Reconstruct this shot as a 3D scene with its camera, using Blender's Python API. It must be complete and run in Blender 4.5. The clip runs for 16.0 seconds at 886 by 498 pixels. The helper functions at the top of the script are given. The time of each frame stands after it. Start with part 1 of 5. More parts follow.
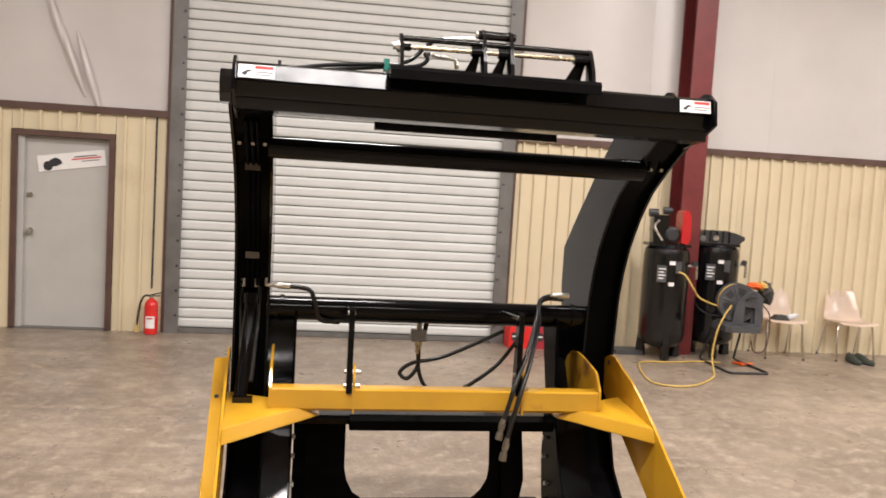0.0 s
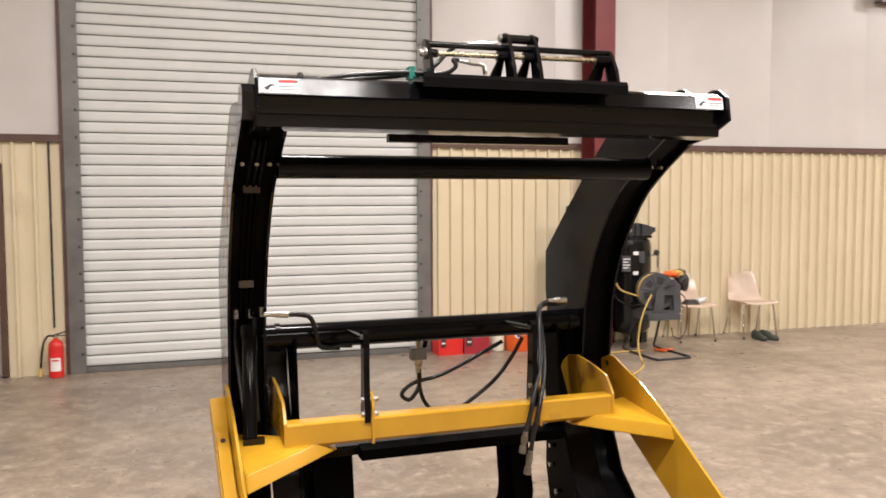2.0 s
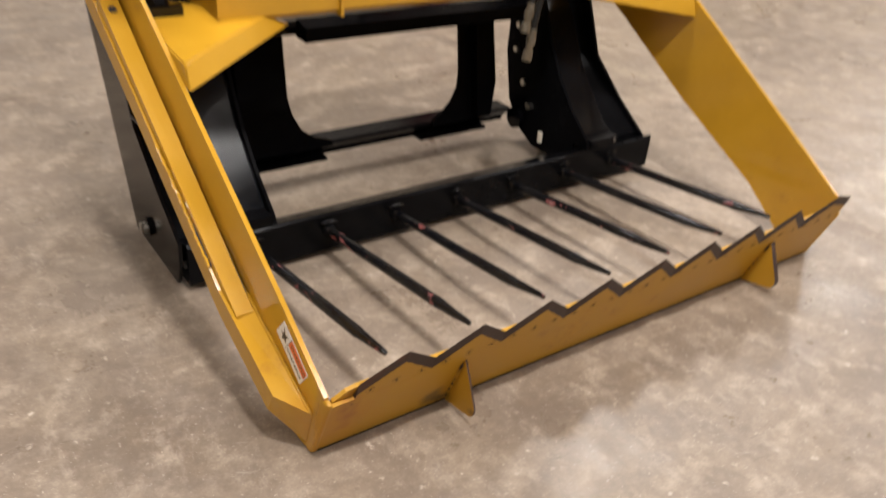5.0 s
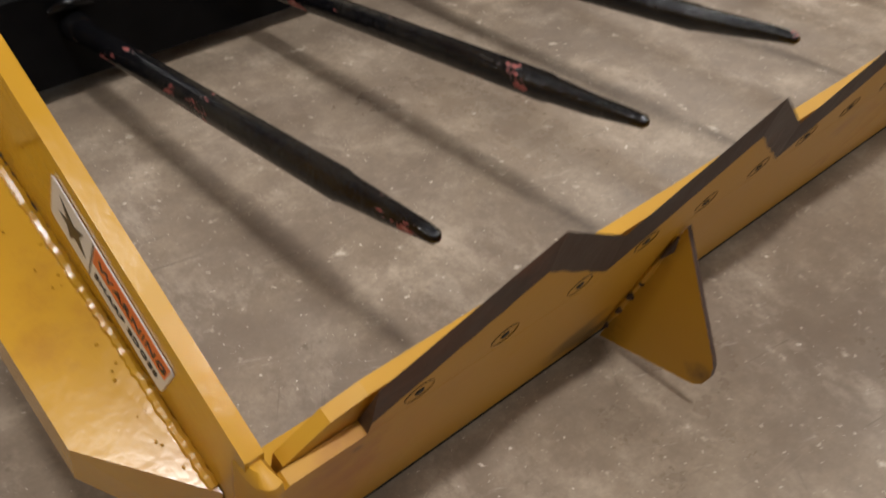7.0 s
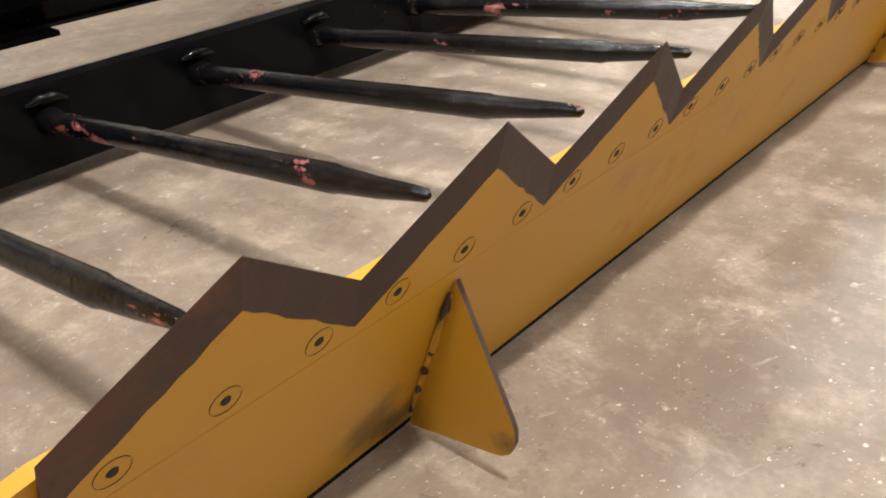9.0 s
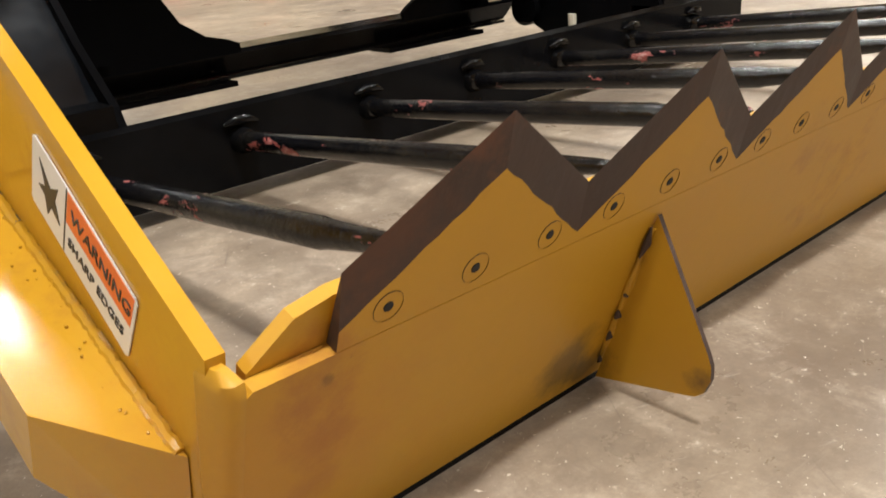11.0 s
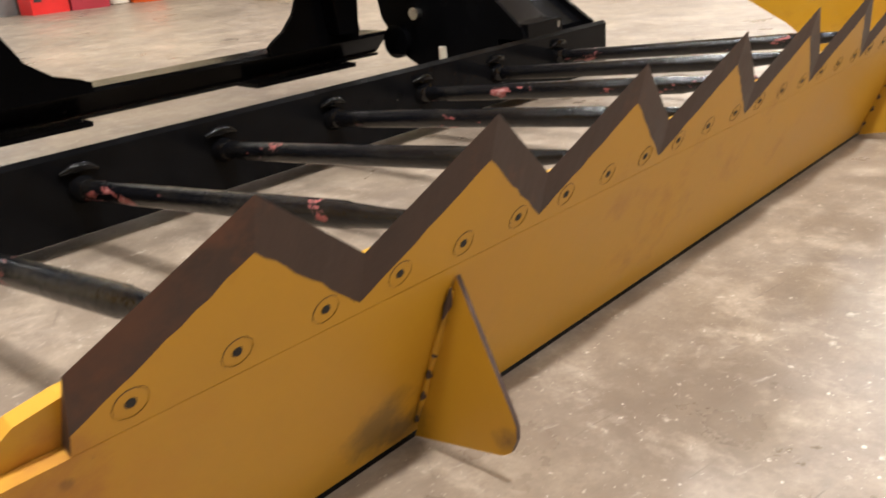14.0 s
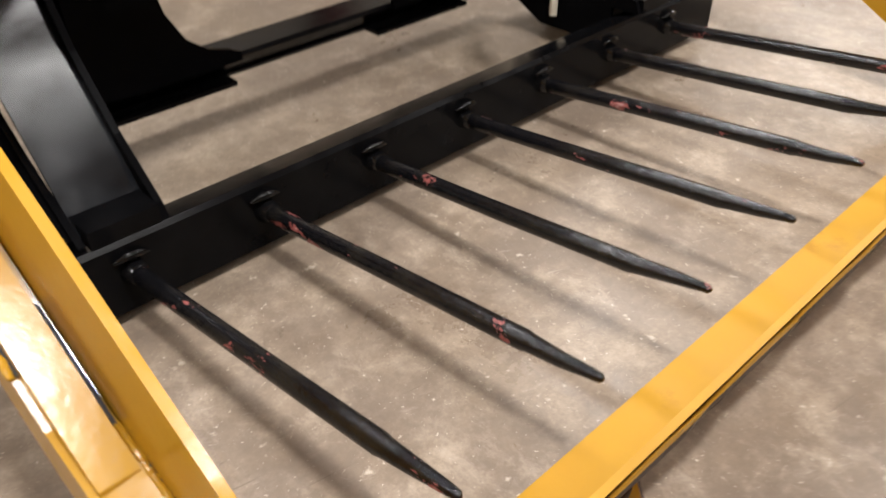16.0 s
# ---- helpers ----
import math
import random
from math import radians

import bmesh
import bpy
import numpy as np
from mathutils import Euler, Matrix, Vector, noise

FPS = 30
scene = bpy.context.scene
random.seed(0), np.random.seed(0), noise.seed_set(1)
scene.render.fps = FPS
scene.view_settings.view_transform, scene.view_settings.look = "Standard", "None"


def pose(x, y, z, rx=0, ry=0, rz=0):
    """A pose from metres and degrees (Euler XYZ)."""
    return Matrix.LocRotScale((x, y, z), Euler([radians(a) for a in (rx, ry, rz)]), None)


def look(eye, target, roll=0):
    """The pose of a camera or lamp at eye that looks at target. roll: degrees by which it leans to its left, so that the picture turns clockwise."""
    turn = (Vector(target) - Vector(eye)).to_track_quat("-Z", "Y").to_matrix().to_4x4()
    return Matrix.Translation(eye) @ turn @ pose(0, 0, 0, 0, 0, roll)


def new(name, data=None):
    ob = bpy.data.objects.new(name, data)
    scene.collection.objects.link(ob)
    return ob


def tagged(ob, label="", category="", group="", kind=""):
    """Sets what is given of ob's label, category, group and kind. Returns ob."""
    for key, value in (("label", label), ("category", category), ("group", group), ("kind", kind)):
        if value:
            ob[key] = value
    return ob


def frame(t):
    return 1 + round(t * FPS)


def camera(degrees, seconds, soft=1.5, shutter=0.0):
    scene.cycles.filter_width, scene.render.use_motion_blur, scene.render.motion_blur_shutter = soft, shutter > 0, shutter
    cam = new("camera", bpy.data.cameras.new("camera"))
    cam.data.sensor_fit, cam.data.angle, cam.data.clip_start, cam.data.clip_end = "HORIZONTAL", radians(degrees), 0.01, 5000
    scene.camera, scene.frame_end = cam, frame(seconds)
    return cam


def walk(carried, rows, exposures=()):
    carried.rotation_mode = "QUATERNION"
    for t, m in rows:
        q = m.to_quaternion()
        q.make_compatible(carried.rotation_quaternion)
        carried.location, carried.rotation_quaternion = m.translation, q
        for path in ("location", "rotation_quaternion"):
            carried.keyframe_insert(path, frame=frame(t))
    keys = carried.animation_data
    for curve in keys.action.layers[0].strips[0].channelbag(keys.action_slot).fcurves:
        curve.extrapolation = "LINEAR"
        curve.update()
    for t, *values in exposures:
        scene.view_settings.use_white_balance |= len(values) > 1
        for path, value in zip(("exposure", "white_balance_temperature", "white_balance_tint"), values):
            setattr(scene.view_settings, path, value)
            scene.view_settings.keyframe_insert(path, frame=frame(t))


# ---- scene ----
cam = camera(56.0, 16.0, soft=1.7, shutter=0.5)
PATH = [
    (0, (0.502, 0.086, 1.776), (0.791, 2.059, 1.623), 3.4),
    (0.5, (0.301, 0.051, 1.774), (0.687, 2.008, 1.628), 2.7),
    (1, (0.177, 0.122, 1.769), (0.611, 2.07, 1.639), 0.6),
    (1.5, (0.048, 0.289, 1.768), (0.558, 2.219, 1.642), -0.8),
    (2, (-0.089, 0.372, 1.779), (0.515, 2.274, 1.65), -0.2),
    (2.5, (-0.312, 0.449, 1.776), (0.426, 2.302, 1.63), 0.0),
    (3, (-0.423, 0.562, 1.69), (0.412, 2.351, 1.369), 1.3),
    (3.5, (-0.443, 0.83, 1.642), (0.448, 2.552, 1.15), 1.8),
    (4, (-0.464, 1.042, 1.566), (0.45, 2.685, 0.884), 3.9),
    (4.5, (-0.487, 1.318, 1.471), (0.48, 2.841, 0.609), 5.3),
    (5, (-0.463, 1.605, 1.396), (0.556, 2.998, 0.387), 5.3),
    (5.2, (-0.376, 1.775, 1.319), (0.64, 3.099, 0.218), 4.4),
    (7.3, (0.086, 2.577, 0.519), (1.028, 3.766, -0.786), -0.6),
    (7.5, (0.086, 2.543, 0.498), (1.046, 3.806, -0.72), -1.7),
    (8, (0.097, 2.498, 0.473), (1.122, 3.815, -0.629), -2.8),
    (8.5, (0.12, 2.488, 0.479), (1.242, 3.803, -0.528), -3.3),
    (9, (0.162, 2.481, 0.494), (1.401, 3.697, -0.499), -3.4),
    (9.5, (0.1, 2.492, 0.53), (1.348, 3.665, -0.501), -2.4),
    (10, (0.061, 2.484, 0.483), (1.223, 3.867, -0.375), -5.5),
    (10.2, (0.038, 2.459, 0.463), (1.197, 3.91, -0.283), -4.9),
    (12.3, (0.025, 2.477, 0.377), (1.149, 3.931, -0.411), -5.0),
    (12.5, (0.033, 2.474, 0.382), (1.171, 3.918, -0.405), -5.1),
    (13, (0.056, 2.461, 0.393), (1.244, 3.874, -0.376), -4.5),
    (13.5, (0.081, 2.44, 0.405), (1.329, 3.812, -0.345), -4.3),
    (14, (0.112, 2.422, 0.428), (1.424, 3.744, -0.3), -4.4),
    (14.5, (0.138, 2.414, 0.446), (1.499, 3.701, -0.256), -5.0),
    (15, (0.098, 2.479, 0.467), (1.413, 3.793, -0.272), -5.6),
    (15.5, (0.042, 2.453, 0.595), (1.212, 3.792, -0.321), -5.8),
    (15.8, (0.003, 2.512, 0.742), (1.141, 3.803, -0.27), -2.6),
    (16, (-0.013, 2.556, 0.905), (1.086, 3.737, -0.278), 0.4),
]

EXPOSURES = [(0.0, -0.20, 6550, 10), (3.0, -0.16, 6570, 10), (4.0, -0.17, 6560, 10), (4.5, -0.21, 6540, 10), (5.0, -0.44, 6500, 8), (5.2, -0.4, 6500, 8), (7.3, -1.02, 6420, 5), (7.5, -1.02, 6420, 5), (8.0, -0.48, 6400, 5), (8.5, -0.28, 6330, 5), (9.5, 0.14, 6330, 6), (10.2, 0.02, 6370, 4), (12.3, -0.06, 6470, 1), (12.5, -0.06, 6470, 1), (13.0, 0.02, 6340, 3), (13.5, 0.10, 6330, 5), (15.0, 0.12, 6330, 5), (15.5, 0.05, 6380, 4), (16.0, -0.30, 6420, 7)]
walk(cam, [(t, look(eye, target, roll)) for t, eye, target, roll in PATH], EXPOSURES)

# ---- light: a closed shop lit by unseen warm lamps under the roof ----
world = bpy.data.worlds.new("world")
scene.world = world
world.use_nodes = True
world.node_tree.nodes["Background"].inputs[0].default_value = (0.9, 0.85, 0.8, 1)
world.node_tree.nodes["Background"].inputs[1].default_value = 0.02
LAMP_WATTS = 250
# some placed from reflections and shadows; others added to brighten walls and floor
for lx, ly, share, wide in ((-5.0, -2.1, 0.35, 1.3), (1.2, -2.2, 0.66, 2.0), (7.4, -2.1, 0.65, 1.3), (-5.4, 1.1, 0.32, 1.3), (-2.5, 1.4, 0.22, 1.3), (0.35, 1.4, 1.62, 0.5), (2.2, 0.4, 0.36, 1.2), (6.4, 1.4, 1.35, 1.3), (12.3, 1.4, 0.75, 1.3), (-5.0, 4.9, 0.82, 1.3), (0.7, 4.9, 0.85, 1.0), (5.0, 5.8, 1.1, 1.3), (12.3, 4.9, 1.50, 1.3), (12.3, 7.4, 1.30, 1.3)):
    data = bpy.data.lights.new("unseen_roof_lamp", "AREA")
    data.shape, data.size, data.size_y, data.energy, data.color = "RECTANGLE", wide, 0.4 * wide, LAMP_WATTS * share, (1.0, 0.948, 0.93)
    lamp = new("unseen_roof_lamp", data)
    lamp.matrix_world = pose(lx, ly, 5.5)

# ---- materials ----


def material(name):
    m = bpy.data.materials.new(name)
    m.use_nodes = True
    nodes, links = m.node_tree.nodes, m.node_tree.links
    bsdf = nodes["Principled BSDF"]
    where = nodes.new("ShaderNodeNewGeometry").outputs["Position"]
    return m, nodes, links, bsdf, where


def noise_of(nodes, links, where, scale, detail=4.0, rough=0.6, stretch=None):
    if stretch:
        mapping = nodes.new("ShaderNodeMapping")
        mapping.inputs["Scale"].default_value = stretch
        links.new(where, mapping.inputs["Vector"])
        where = mapping.outputs[0]
    n = nodes.new("ShaderNodeTexNoise")
    n.inputs["Scale"].default_value, n.inputs["Detail"].default_value, n.inputs["Roughness"].default_value = scale, detail, rough
    links.new(where, n.inputs["Vector"])
    return n.outputs["Fac"]


def ramp(nodes, links, fac, a, b, low=0.0, high=1.0):
    r = nodes.new("ShaderNodeMapRange")
    r.inputs[1].default_value, r.inputs[2].default_value, r.inputs[3].default_value, r.inputs[4].default_value = a, b, low, high
    links.new(fac, r.inputs[0])
    return r.outputs[0]


def mixed(nodes, links, fac, one, two, mode="MIX"):
    m = nodes.new("ShaderNodeMix")
    m.data_type, m.blend_type = "RGBA", mode
    if isinstance(fac, float):
        m.inputs[0].default_value = fac
    else:
        links.new(fac, m.inputs[0])
    for slot, c in ((6, one), (7, two)):
        if isinstance(c, tuple):
            m.inputs[slot].default_value = (*c, 1)
        else:
            links.new(c, m.inputs[slot])
    return m.outputs[2]


def bumped(nodes, links, bsdf, height, strength, distance=0.002):
    b = nodes.new("ShaderNodeBump")
    b.inputs["Strength"].default_value, b.inputs["Distance"].default_value = strength, distance
    links.new(height, b.inputs["Height"])
    links.new(b.outputs[0], bsdf.inputs["Normal"])


def plain(name, colour, rough=0.5, metal=0.0, vary=0.12, scale=9.0, grain=140.0, bump=0.15, coat=0.0, dirt=None, dirt_at=(0.55, 0.75)):
    """A surface of one paint or stuff, with broad and fine variation."""
    m, nodes, links, bsdf, where = material(name)
    broad, fine = noise_of(nodes, links, where, scale), noise_of(nodes, links, where, grain, 3.0)
    dark = tuple(c * (1 - vary) for c in colour)
    light = tuple(min(1.0, c * (1 + vary)) for c in colour)
    c = mixed(nodes, links, ramp(nodes, links, broad, 0.3, 0.7), dark, light)
    if dirt:
        c = mixed(nodes, links, ramp(nodes, links, noise_of(nodes, links, where, scale * 0.6, 8.0, 0.7), *dirt_at), c, dirt)
    links.new(c, bsdf.inputs["Base Color"])
    bsdf.inputs["Metallic"].default_value = metal
    links.new(ramp(nodes, links, broad, 0.25, 0.75, max(0.03, rough - 0.07), min(1, rough + 0.1)), bsdf.inputs["Roughness"])
    bsdf.inputs["Coat Weight"].default_value = coat
    bsdf.inputs["Coat Roughness"].default_value = 0.12
    bumped(nodes, links, bsdf, fine, bump, 0.001)
    return m


def concrete():
    m, nodes, links, bsdf, where = material("worn_concrete")
    broad = noise_of(nodes, links, where, 0.55, 6.0, 0.62, (1.0, 1.25, 1.0))
    patch = noise_of(nodes, links, where, 2.3, 7.0, 0.66)
    mid = noise_of(nodes, links, where, 9.0, 8.0, 0.7)
    grain = noise_of(nodes, links, where, 160.0, 4.0, 0.7)
    c = mixed(nodes, links, ramp(nodes, links, broad, 0.36, 0.62), (0.185, 0.143, 0.106), (0.405, 0.325, 0.246))
    c = mixed(nodes, links, ramp(nodes, links, patch, 0.44, 0.68, 0.0, 0.52), c, (0.180, 0.132, 0.090))
    c = mixed(nodes, links, ramp(nodes, links, mid, 0.48, 0.64, 0.0, 0.68), c, (0.488, 0.400, 0.309))
    c = mixed(nodes, links, ramp(nodes, links, grain, 0.38, 0.66, 0.0, 0.30), c, (0.146, 0.109, 0.080))
    mottle = noise_of(nodes, links, where, 24.0, 9.0, 0.74)
    c = mixed(nodes, links, ramp(nodes, links, mottle, 0.42, 0.58, 0.40, 0.0), c, (0.138, 0.102, 0.075))
    cloud = noise_of(nodes, links, where, 5.2, 9.0, 0.72)
    c = mixed(nodes, links, ramp(nodes, links, cloud, 0.40, 0.60, 0.55, 0.0), c, (0.152, 0.118, 0.094))
    scuff = noise_of(nodes, links, where, 7.0, 7.0, 0.78, (0.6, 9.0, 1.0))
    c = mixed(nodes, links, ramp(nodes, links, scuff, 0.62, 0.78, 0.0, 0.15), c, (0.586, 0.490, 0.394))
    smear = noise_of(nodes, links, where, 11.0, 9.0, 0.80, (1.0, 0.55, 1.0))
    c = mixed(nodes, links, ramp(nodes, links, smear, 0.54, 0.70, 0.0, 0.42), c, (0.546, 0.459, 0.372))
    spots = noise_of(nodes, links, where, 30.0, 4.0, 0.62)
    c = mixed(nodes, links, ramp(nodes, links, spots, 0.65, 0.72, 0.0, 0.55), c, (0.644, 0.563, 0.469))
    flecks = noise_of(nodes, links, where, 95.0, 3.0, 0.6)
    c = mixed(nodes, links, ramp(nodes, links, flecks, 0.68, 0.70, 0.0, 0.6), c, (0.698, 0.616, 0.527))
    turn = nodes.new("ShaderNodeVectorRotate")
    turn.rotation_type = "Z_AXIS"
    turn.inputs["Angle"].default_value = 0.4
    links.new(where, turn.inputs["Vector"])
    dashes = noise_of(nodes, links, turn.outputs[0], 10.0, 5.0, 0.7, (1.1, 7.0, 1.0))
    c = mixed(nodes, links, ramp(nodes, links, dashes, 0.63, 0.74, 0.0, 0.36), c, (0.587, 0.525, 0.469))
    stains = noise_of(nodes, links, where, 1.15, 8.0, 0.68, (0.8, 1.5, 1.0))
    c = mixed(nodes, links, ramp(nodes, links, stains, 0.58, 0.70, 0.0, 0.62), c, (0.131, 0.091, 0.062))
    pits = noise_of(nodes, links, where, 14.0, 6.0, 0.7)
    c = mixed(nodes, links, ramp(nodes, links, pits, 0.66, 0.72, 0.0, 0.7), c, (0.106, 0.077, 0.055))
    # fine scratches in several directions, bright specks and dark hairlines
    for angle, scale, thin, edge, most, colour in ((1.1, 16.0, 16.0, 0.70, 0.10, (0.60, 0.53, 0.45)), (-0.5, 12.0, 18.0, 0.70, 0.2, (0.58, 0.51, 0.44)), (0.15, 6.0, 24.0, 0.69, 0.5, (0.085, 0.065, 0.05)), (-1.0, 5.0, 22.0, 0.70, 0.45, (0.10, 0.075, 0.06))):
        turn = nodes.new("ShaderNodeVectorRotate")
        turn.rotation_type = "Z_AXIS"
        turn.inputs["Angle"].default_value = angle
        links.new(where, turn.inputs["Vector"])
        line = noise_of(nodes, links, turn.outputs[0], scale, 3.0, 0.55, (1.0, thin, 1.0))
        c = mixed(nodes, links, ramp(nodes, links, line, edge, edge + 0.05, 0.0, most), c, colour)
    c = mixed(nodes, links, ramp(nodes, links, noise_of(nodes, links, where, 260.0, 2.0, 0.5), 0.715, 0.74, 0.0, 0.75), c, (0.72, 0.66, 0.58))
    links.new(c, bsdf.inputs["Base Color"])
    links.new(ramp(nodes, links, mixed(nodes, links, 0.45, patch, mid), 0.38, 0.62, 0.24, 0.55), bsdf.inputs["Roughness"])
    bumped(nodes, links, bsdf, mixed(nodes, links, 0.15, mid, grain), 0.4, 0.003)
    return m


def worn_tine():
    m, nodes, links, bsdf, where = material("worn_black_tine_paint")
    a, b = noise_of(nodes, links, where, 16.0, 7.0, 0.7), noise_of(nodes, links, where, 30.0, 7.0, 0.66, (1.0, 0.42, 1.0))
    lumps = noise_of(nodes, links, where, 75.0, 4.0, 0.6)
    # more chips where the bales press: near the foot and over the pointed end of each tine
    split = nodes.new("ShaderNodeSeparateXYZ")
    links.new(where, split.inputs[0])
    for lo, hi, most in ((3.38, 3.58, 0.038), (3.16, 2.98, 0.045)):
        more = nodes.new("ShaderNodeMath")
        links.new(b, more.inputs[0])
        links.new(ramp(nodes, links, split.outputs["Y"], lo, hi, 0.0, most), more.inputs[1])
        b = more.outputs[0]
    c = mixed(nodes, links, ramp(nodes, links, a, 0.50, 0.62), (0.004, 0.004, 0.005), (0.011, 0.010, 0.009))
    c = mixed(nodes, links, ramp(nodes, links, noise_of(nodes, links, where, 48.0, 6.0, 0.7, (1.0, 0.3, 1.0)), 0.64, 0.72, 0.0, 0.3), c, (0.08, 0.070, 0.058))
    c = mixed(nodes, links, ramp(nodes, links, b, 0.630, 0.640), c, (0.23, 0.060, 0.055))
    c = mixed(nodes, links, ramp(nodes, links, b, 0.675, 0.69), c, (0.36, 0.205, 0.195))
    links.new(c, bsdf.inputs["Base Color"])
    links.new(ramp(nodes, links, b, 0.60, 0.66, 0.13, 0.5), bsdf.inputs["Roughness"])
    bsdf.inputs["Specular IOR Level"].default_value = 0.42
    bumped(nodes, links, bsdf, mixed(nodes, links, 0.45, mixed(nodes, links, 0.4, a, lumps), b), 1.0, 0.005)
    return m


def stained(nodes, links, where, c, spots, scale=22.0):
    """Dirt or rust round given places, broken up by noise."""
    rough = noise_of(nodes, links, where, scale, 6.0, 0.7)
    for place, radius, colour, most in spots:
        gap = nodes.new("ShaderNodeVectorMath")
        gap.operation = "DISTANCE"
        links.new(where, gap.inputs[0])
        gap.inputs[1].default_value = place
        total = nodes.new("ShaderNodeMath")
        total.operation = "MULTIPLY_ADD"
        links.new(rough, total.inputs[0])
        total.inputs[1].default_value = -1.8 * radius
        links.new(gap.outputs["Value"], total.inputs[2])
        c = mixed(nodes, links, ramp(nodes, links, total.outputs[0], 0.1 * radius, -0.55 * radius, 0.0, most), c, colour)
    return c


def yellow_paint(name, low, high, shine):
    m, nodes, links, bsdf, where = material(name)
    broad, fine = noise_of(nodes, links, where, 3.5, 6.0, 0.6), noise_of(nodes, links, where, 70.0, 4.0)
    rust = noise_of(nodes, links, where, 5.5, 9.0, 0.72)
    c = mixed(nodes, links, ramp(nodes, links, broad, 0.3, 0.7), (0.430, 0.224, 0.015), (0.512, 0.276, 0.020))
    c = mixed(nodes, links, ramp(nodes, links, rust, 0.60, 0.76, 0.0, 0.6), c, (0.26, 0.095, 0.02))
    c = mixed(nodes, links, ramp(nodes, links, noise_of(nodes, links, where, 26.0, 6.0, 0.7), 0.72, 0.76, 0.0, 0.8), c, (0.10, 0.05, 0.02))
    c = stained(nodes, links, where, c, (((0.478, 2.885, 0.050), 0.042, (0.13, 0.080, 0.018), 0.8), ((0.510, 2.893, 0.025), 0.030, (0.09, 0.055, 0.018), 0.8), ((0.19, 2.85, 0.10), 0.14, (0.42, 0.16, 0.02), 0.35), ((0.222, 2.845, 0.175), 0.040, (0.27, 0.085, 0.022), 0.6), ((0.226, 2.862, 0.125), 0.034, (0.30, 0.10, 0.022), 0.55), ((0.222, 2.875, 0.080), 0.028, (0.32, 0.11, 0.022), 0.45), ((0.225, 2.832, 0.170), 0.008, (0.04, 0.02, 0.01), 0.9), ((0.527, 2.792, 0.042), 0.020, (0.10, 0.055, 0.025), 0.85), ((1.82, 4.00, 0.93), 0.07, (0.12, 0.05, 0.018), 0.75), ((1.85, 4.10, 0.86), 0.06, (0.09, 0.04, 0.018), 0.7), ((0.535, 2.865, 0.135), 0.022, (0.08, 0.045, 0.015), 0.7)))
    links.new(c, bsdf.inputs["Base Color"])
    links.new(ramp(nodes, links, broad, 0.3, 0.7, low, high), bsdf.inputs["Roughness"])
    bsdf.inputs["Specular IOR Level"].default_value = shine
    bumped(nodes, links, bsdf, fine, 0.22, 0.0012)
    return m


CONCRETE = concrete()
YELLOW = yellow_paint("yellow_machine_paint", 0.12, 0.26, 0.6)
SATIN_YELLOW = yellow_paint("yellow_satin_bar_paint", 0.42, 0.56, 0.34)


def bare_steel():
    m, nodes, links, bsdf, where = material("dark_bevelled_steel")
    broad, fine = noise_of(nodes, links, where, 14.0, 6.0, 0.7), noise_of(nodes, links, where, 120.0, 4.0)
    c = mixed(nodes, links, ramp(nodes, links, broad, 0.3, 0.7), (0.040, 0.025, 0.020), (0.066, 0.042, 0.034))
    c = mixed(nodes, links, ramp(nodes, links, noise_of(nodes, links, where, 9.0, 9.0, 0.75), 0.54, 0.68, 0.0, 0.65), c, (0.115, 0.048, 0.024))
    c = stained(nodes, links, where, c, (((0.25, 2.79, 0.27), 0.06, (0.095, 0.042, 0.025), 0.7), ((0.31, 2.78, 0.31), 0.04, (0.14, 0.055, 0.03), 0.7)), 34.0)
    links.new(c, bsdf.inputs["Base Color"])
    links.new(ramp(nodes, links, broad, 0.3, 0.7, 0.45, 0.65), bsdf.inputs["Roughness"])
    bsdf.inputs["Specular IOR Level"].default_value = 0.25
    bumped(nodes, links, bsdf, fine, 0.35, 0.001)
    return m


TINE = worn_tine()
BLACK = plain("gloss_black_paint", (0.003, 0.003, 0.0035), 0.11, vary=0.3, scale=6.0, grain=60.0, bump=0.06)
BLACK.node_tree.nodes["Principled BSDF"].inputs["Specular IOR Level"].default_value = 0.18
# same black paint with stronger reflections, for parts that carry highlights
GLOSS = plain("deep_gloss_black_paint", (0.003, 0.003, 0.0035), 0.10, vary=0.3, scale=6.0, grain=60.0, bump=0.05)
GLOSS.node_tree.nodes["Principled BSDF"].inputs["Specular IOR Level"].default_value = 0.5
HOLE = plain("dark_hole", (0.008, 0.007, 0.007), 0.7, vary=0.2)
RUBBED = plain("rubbed_black_paint", (0.0035, 0.0035, 0.004), 0.16, vary=0.3, scale=16.0, grain=60.0, bump=0.12, dirt=(0.19, 0.165, 0.14), dirt_at=(0.69, 0.72))
RUBBED.node_tree.nodes["Principled BSDF"].inputs["IOR"].default_value = 1.16
DARK_STEEL = bare_steel()
# bluish base and extra gloss imitate a lamp's reflection on black paint
SHEEN_BLACK = plain("blue_sheen_black_plate", (0.005, 0.006, 0.008), 0.18, vary=0.35, scale=9.0, grain=70.0, bump=0.1)
SHEEN_BLACK.node_tree.nodes["Principled BSDF"].inputs["Specular IOR Level"].default_value = 0.34
# same black paint, reflections nearly cut so shaded parts stay dark
DIM_BLACK = plain("dim_reflection_black_paint", (0.003, 0.003, 0.0035), 0.20, vary=0.3, scale=6.0, grain=60.0, bump=0.06)
DIM_BLACK.node_tree.nodes["Principled BSDF"].inputs["IOR"].default_value = 1.08
WORN_ZINC = plain("worn_zinc_fitting", (0.30, 0.29, 0.265), 0.32, 1.0, 0.3, 40.0)
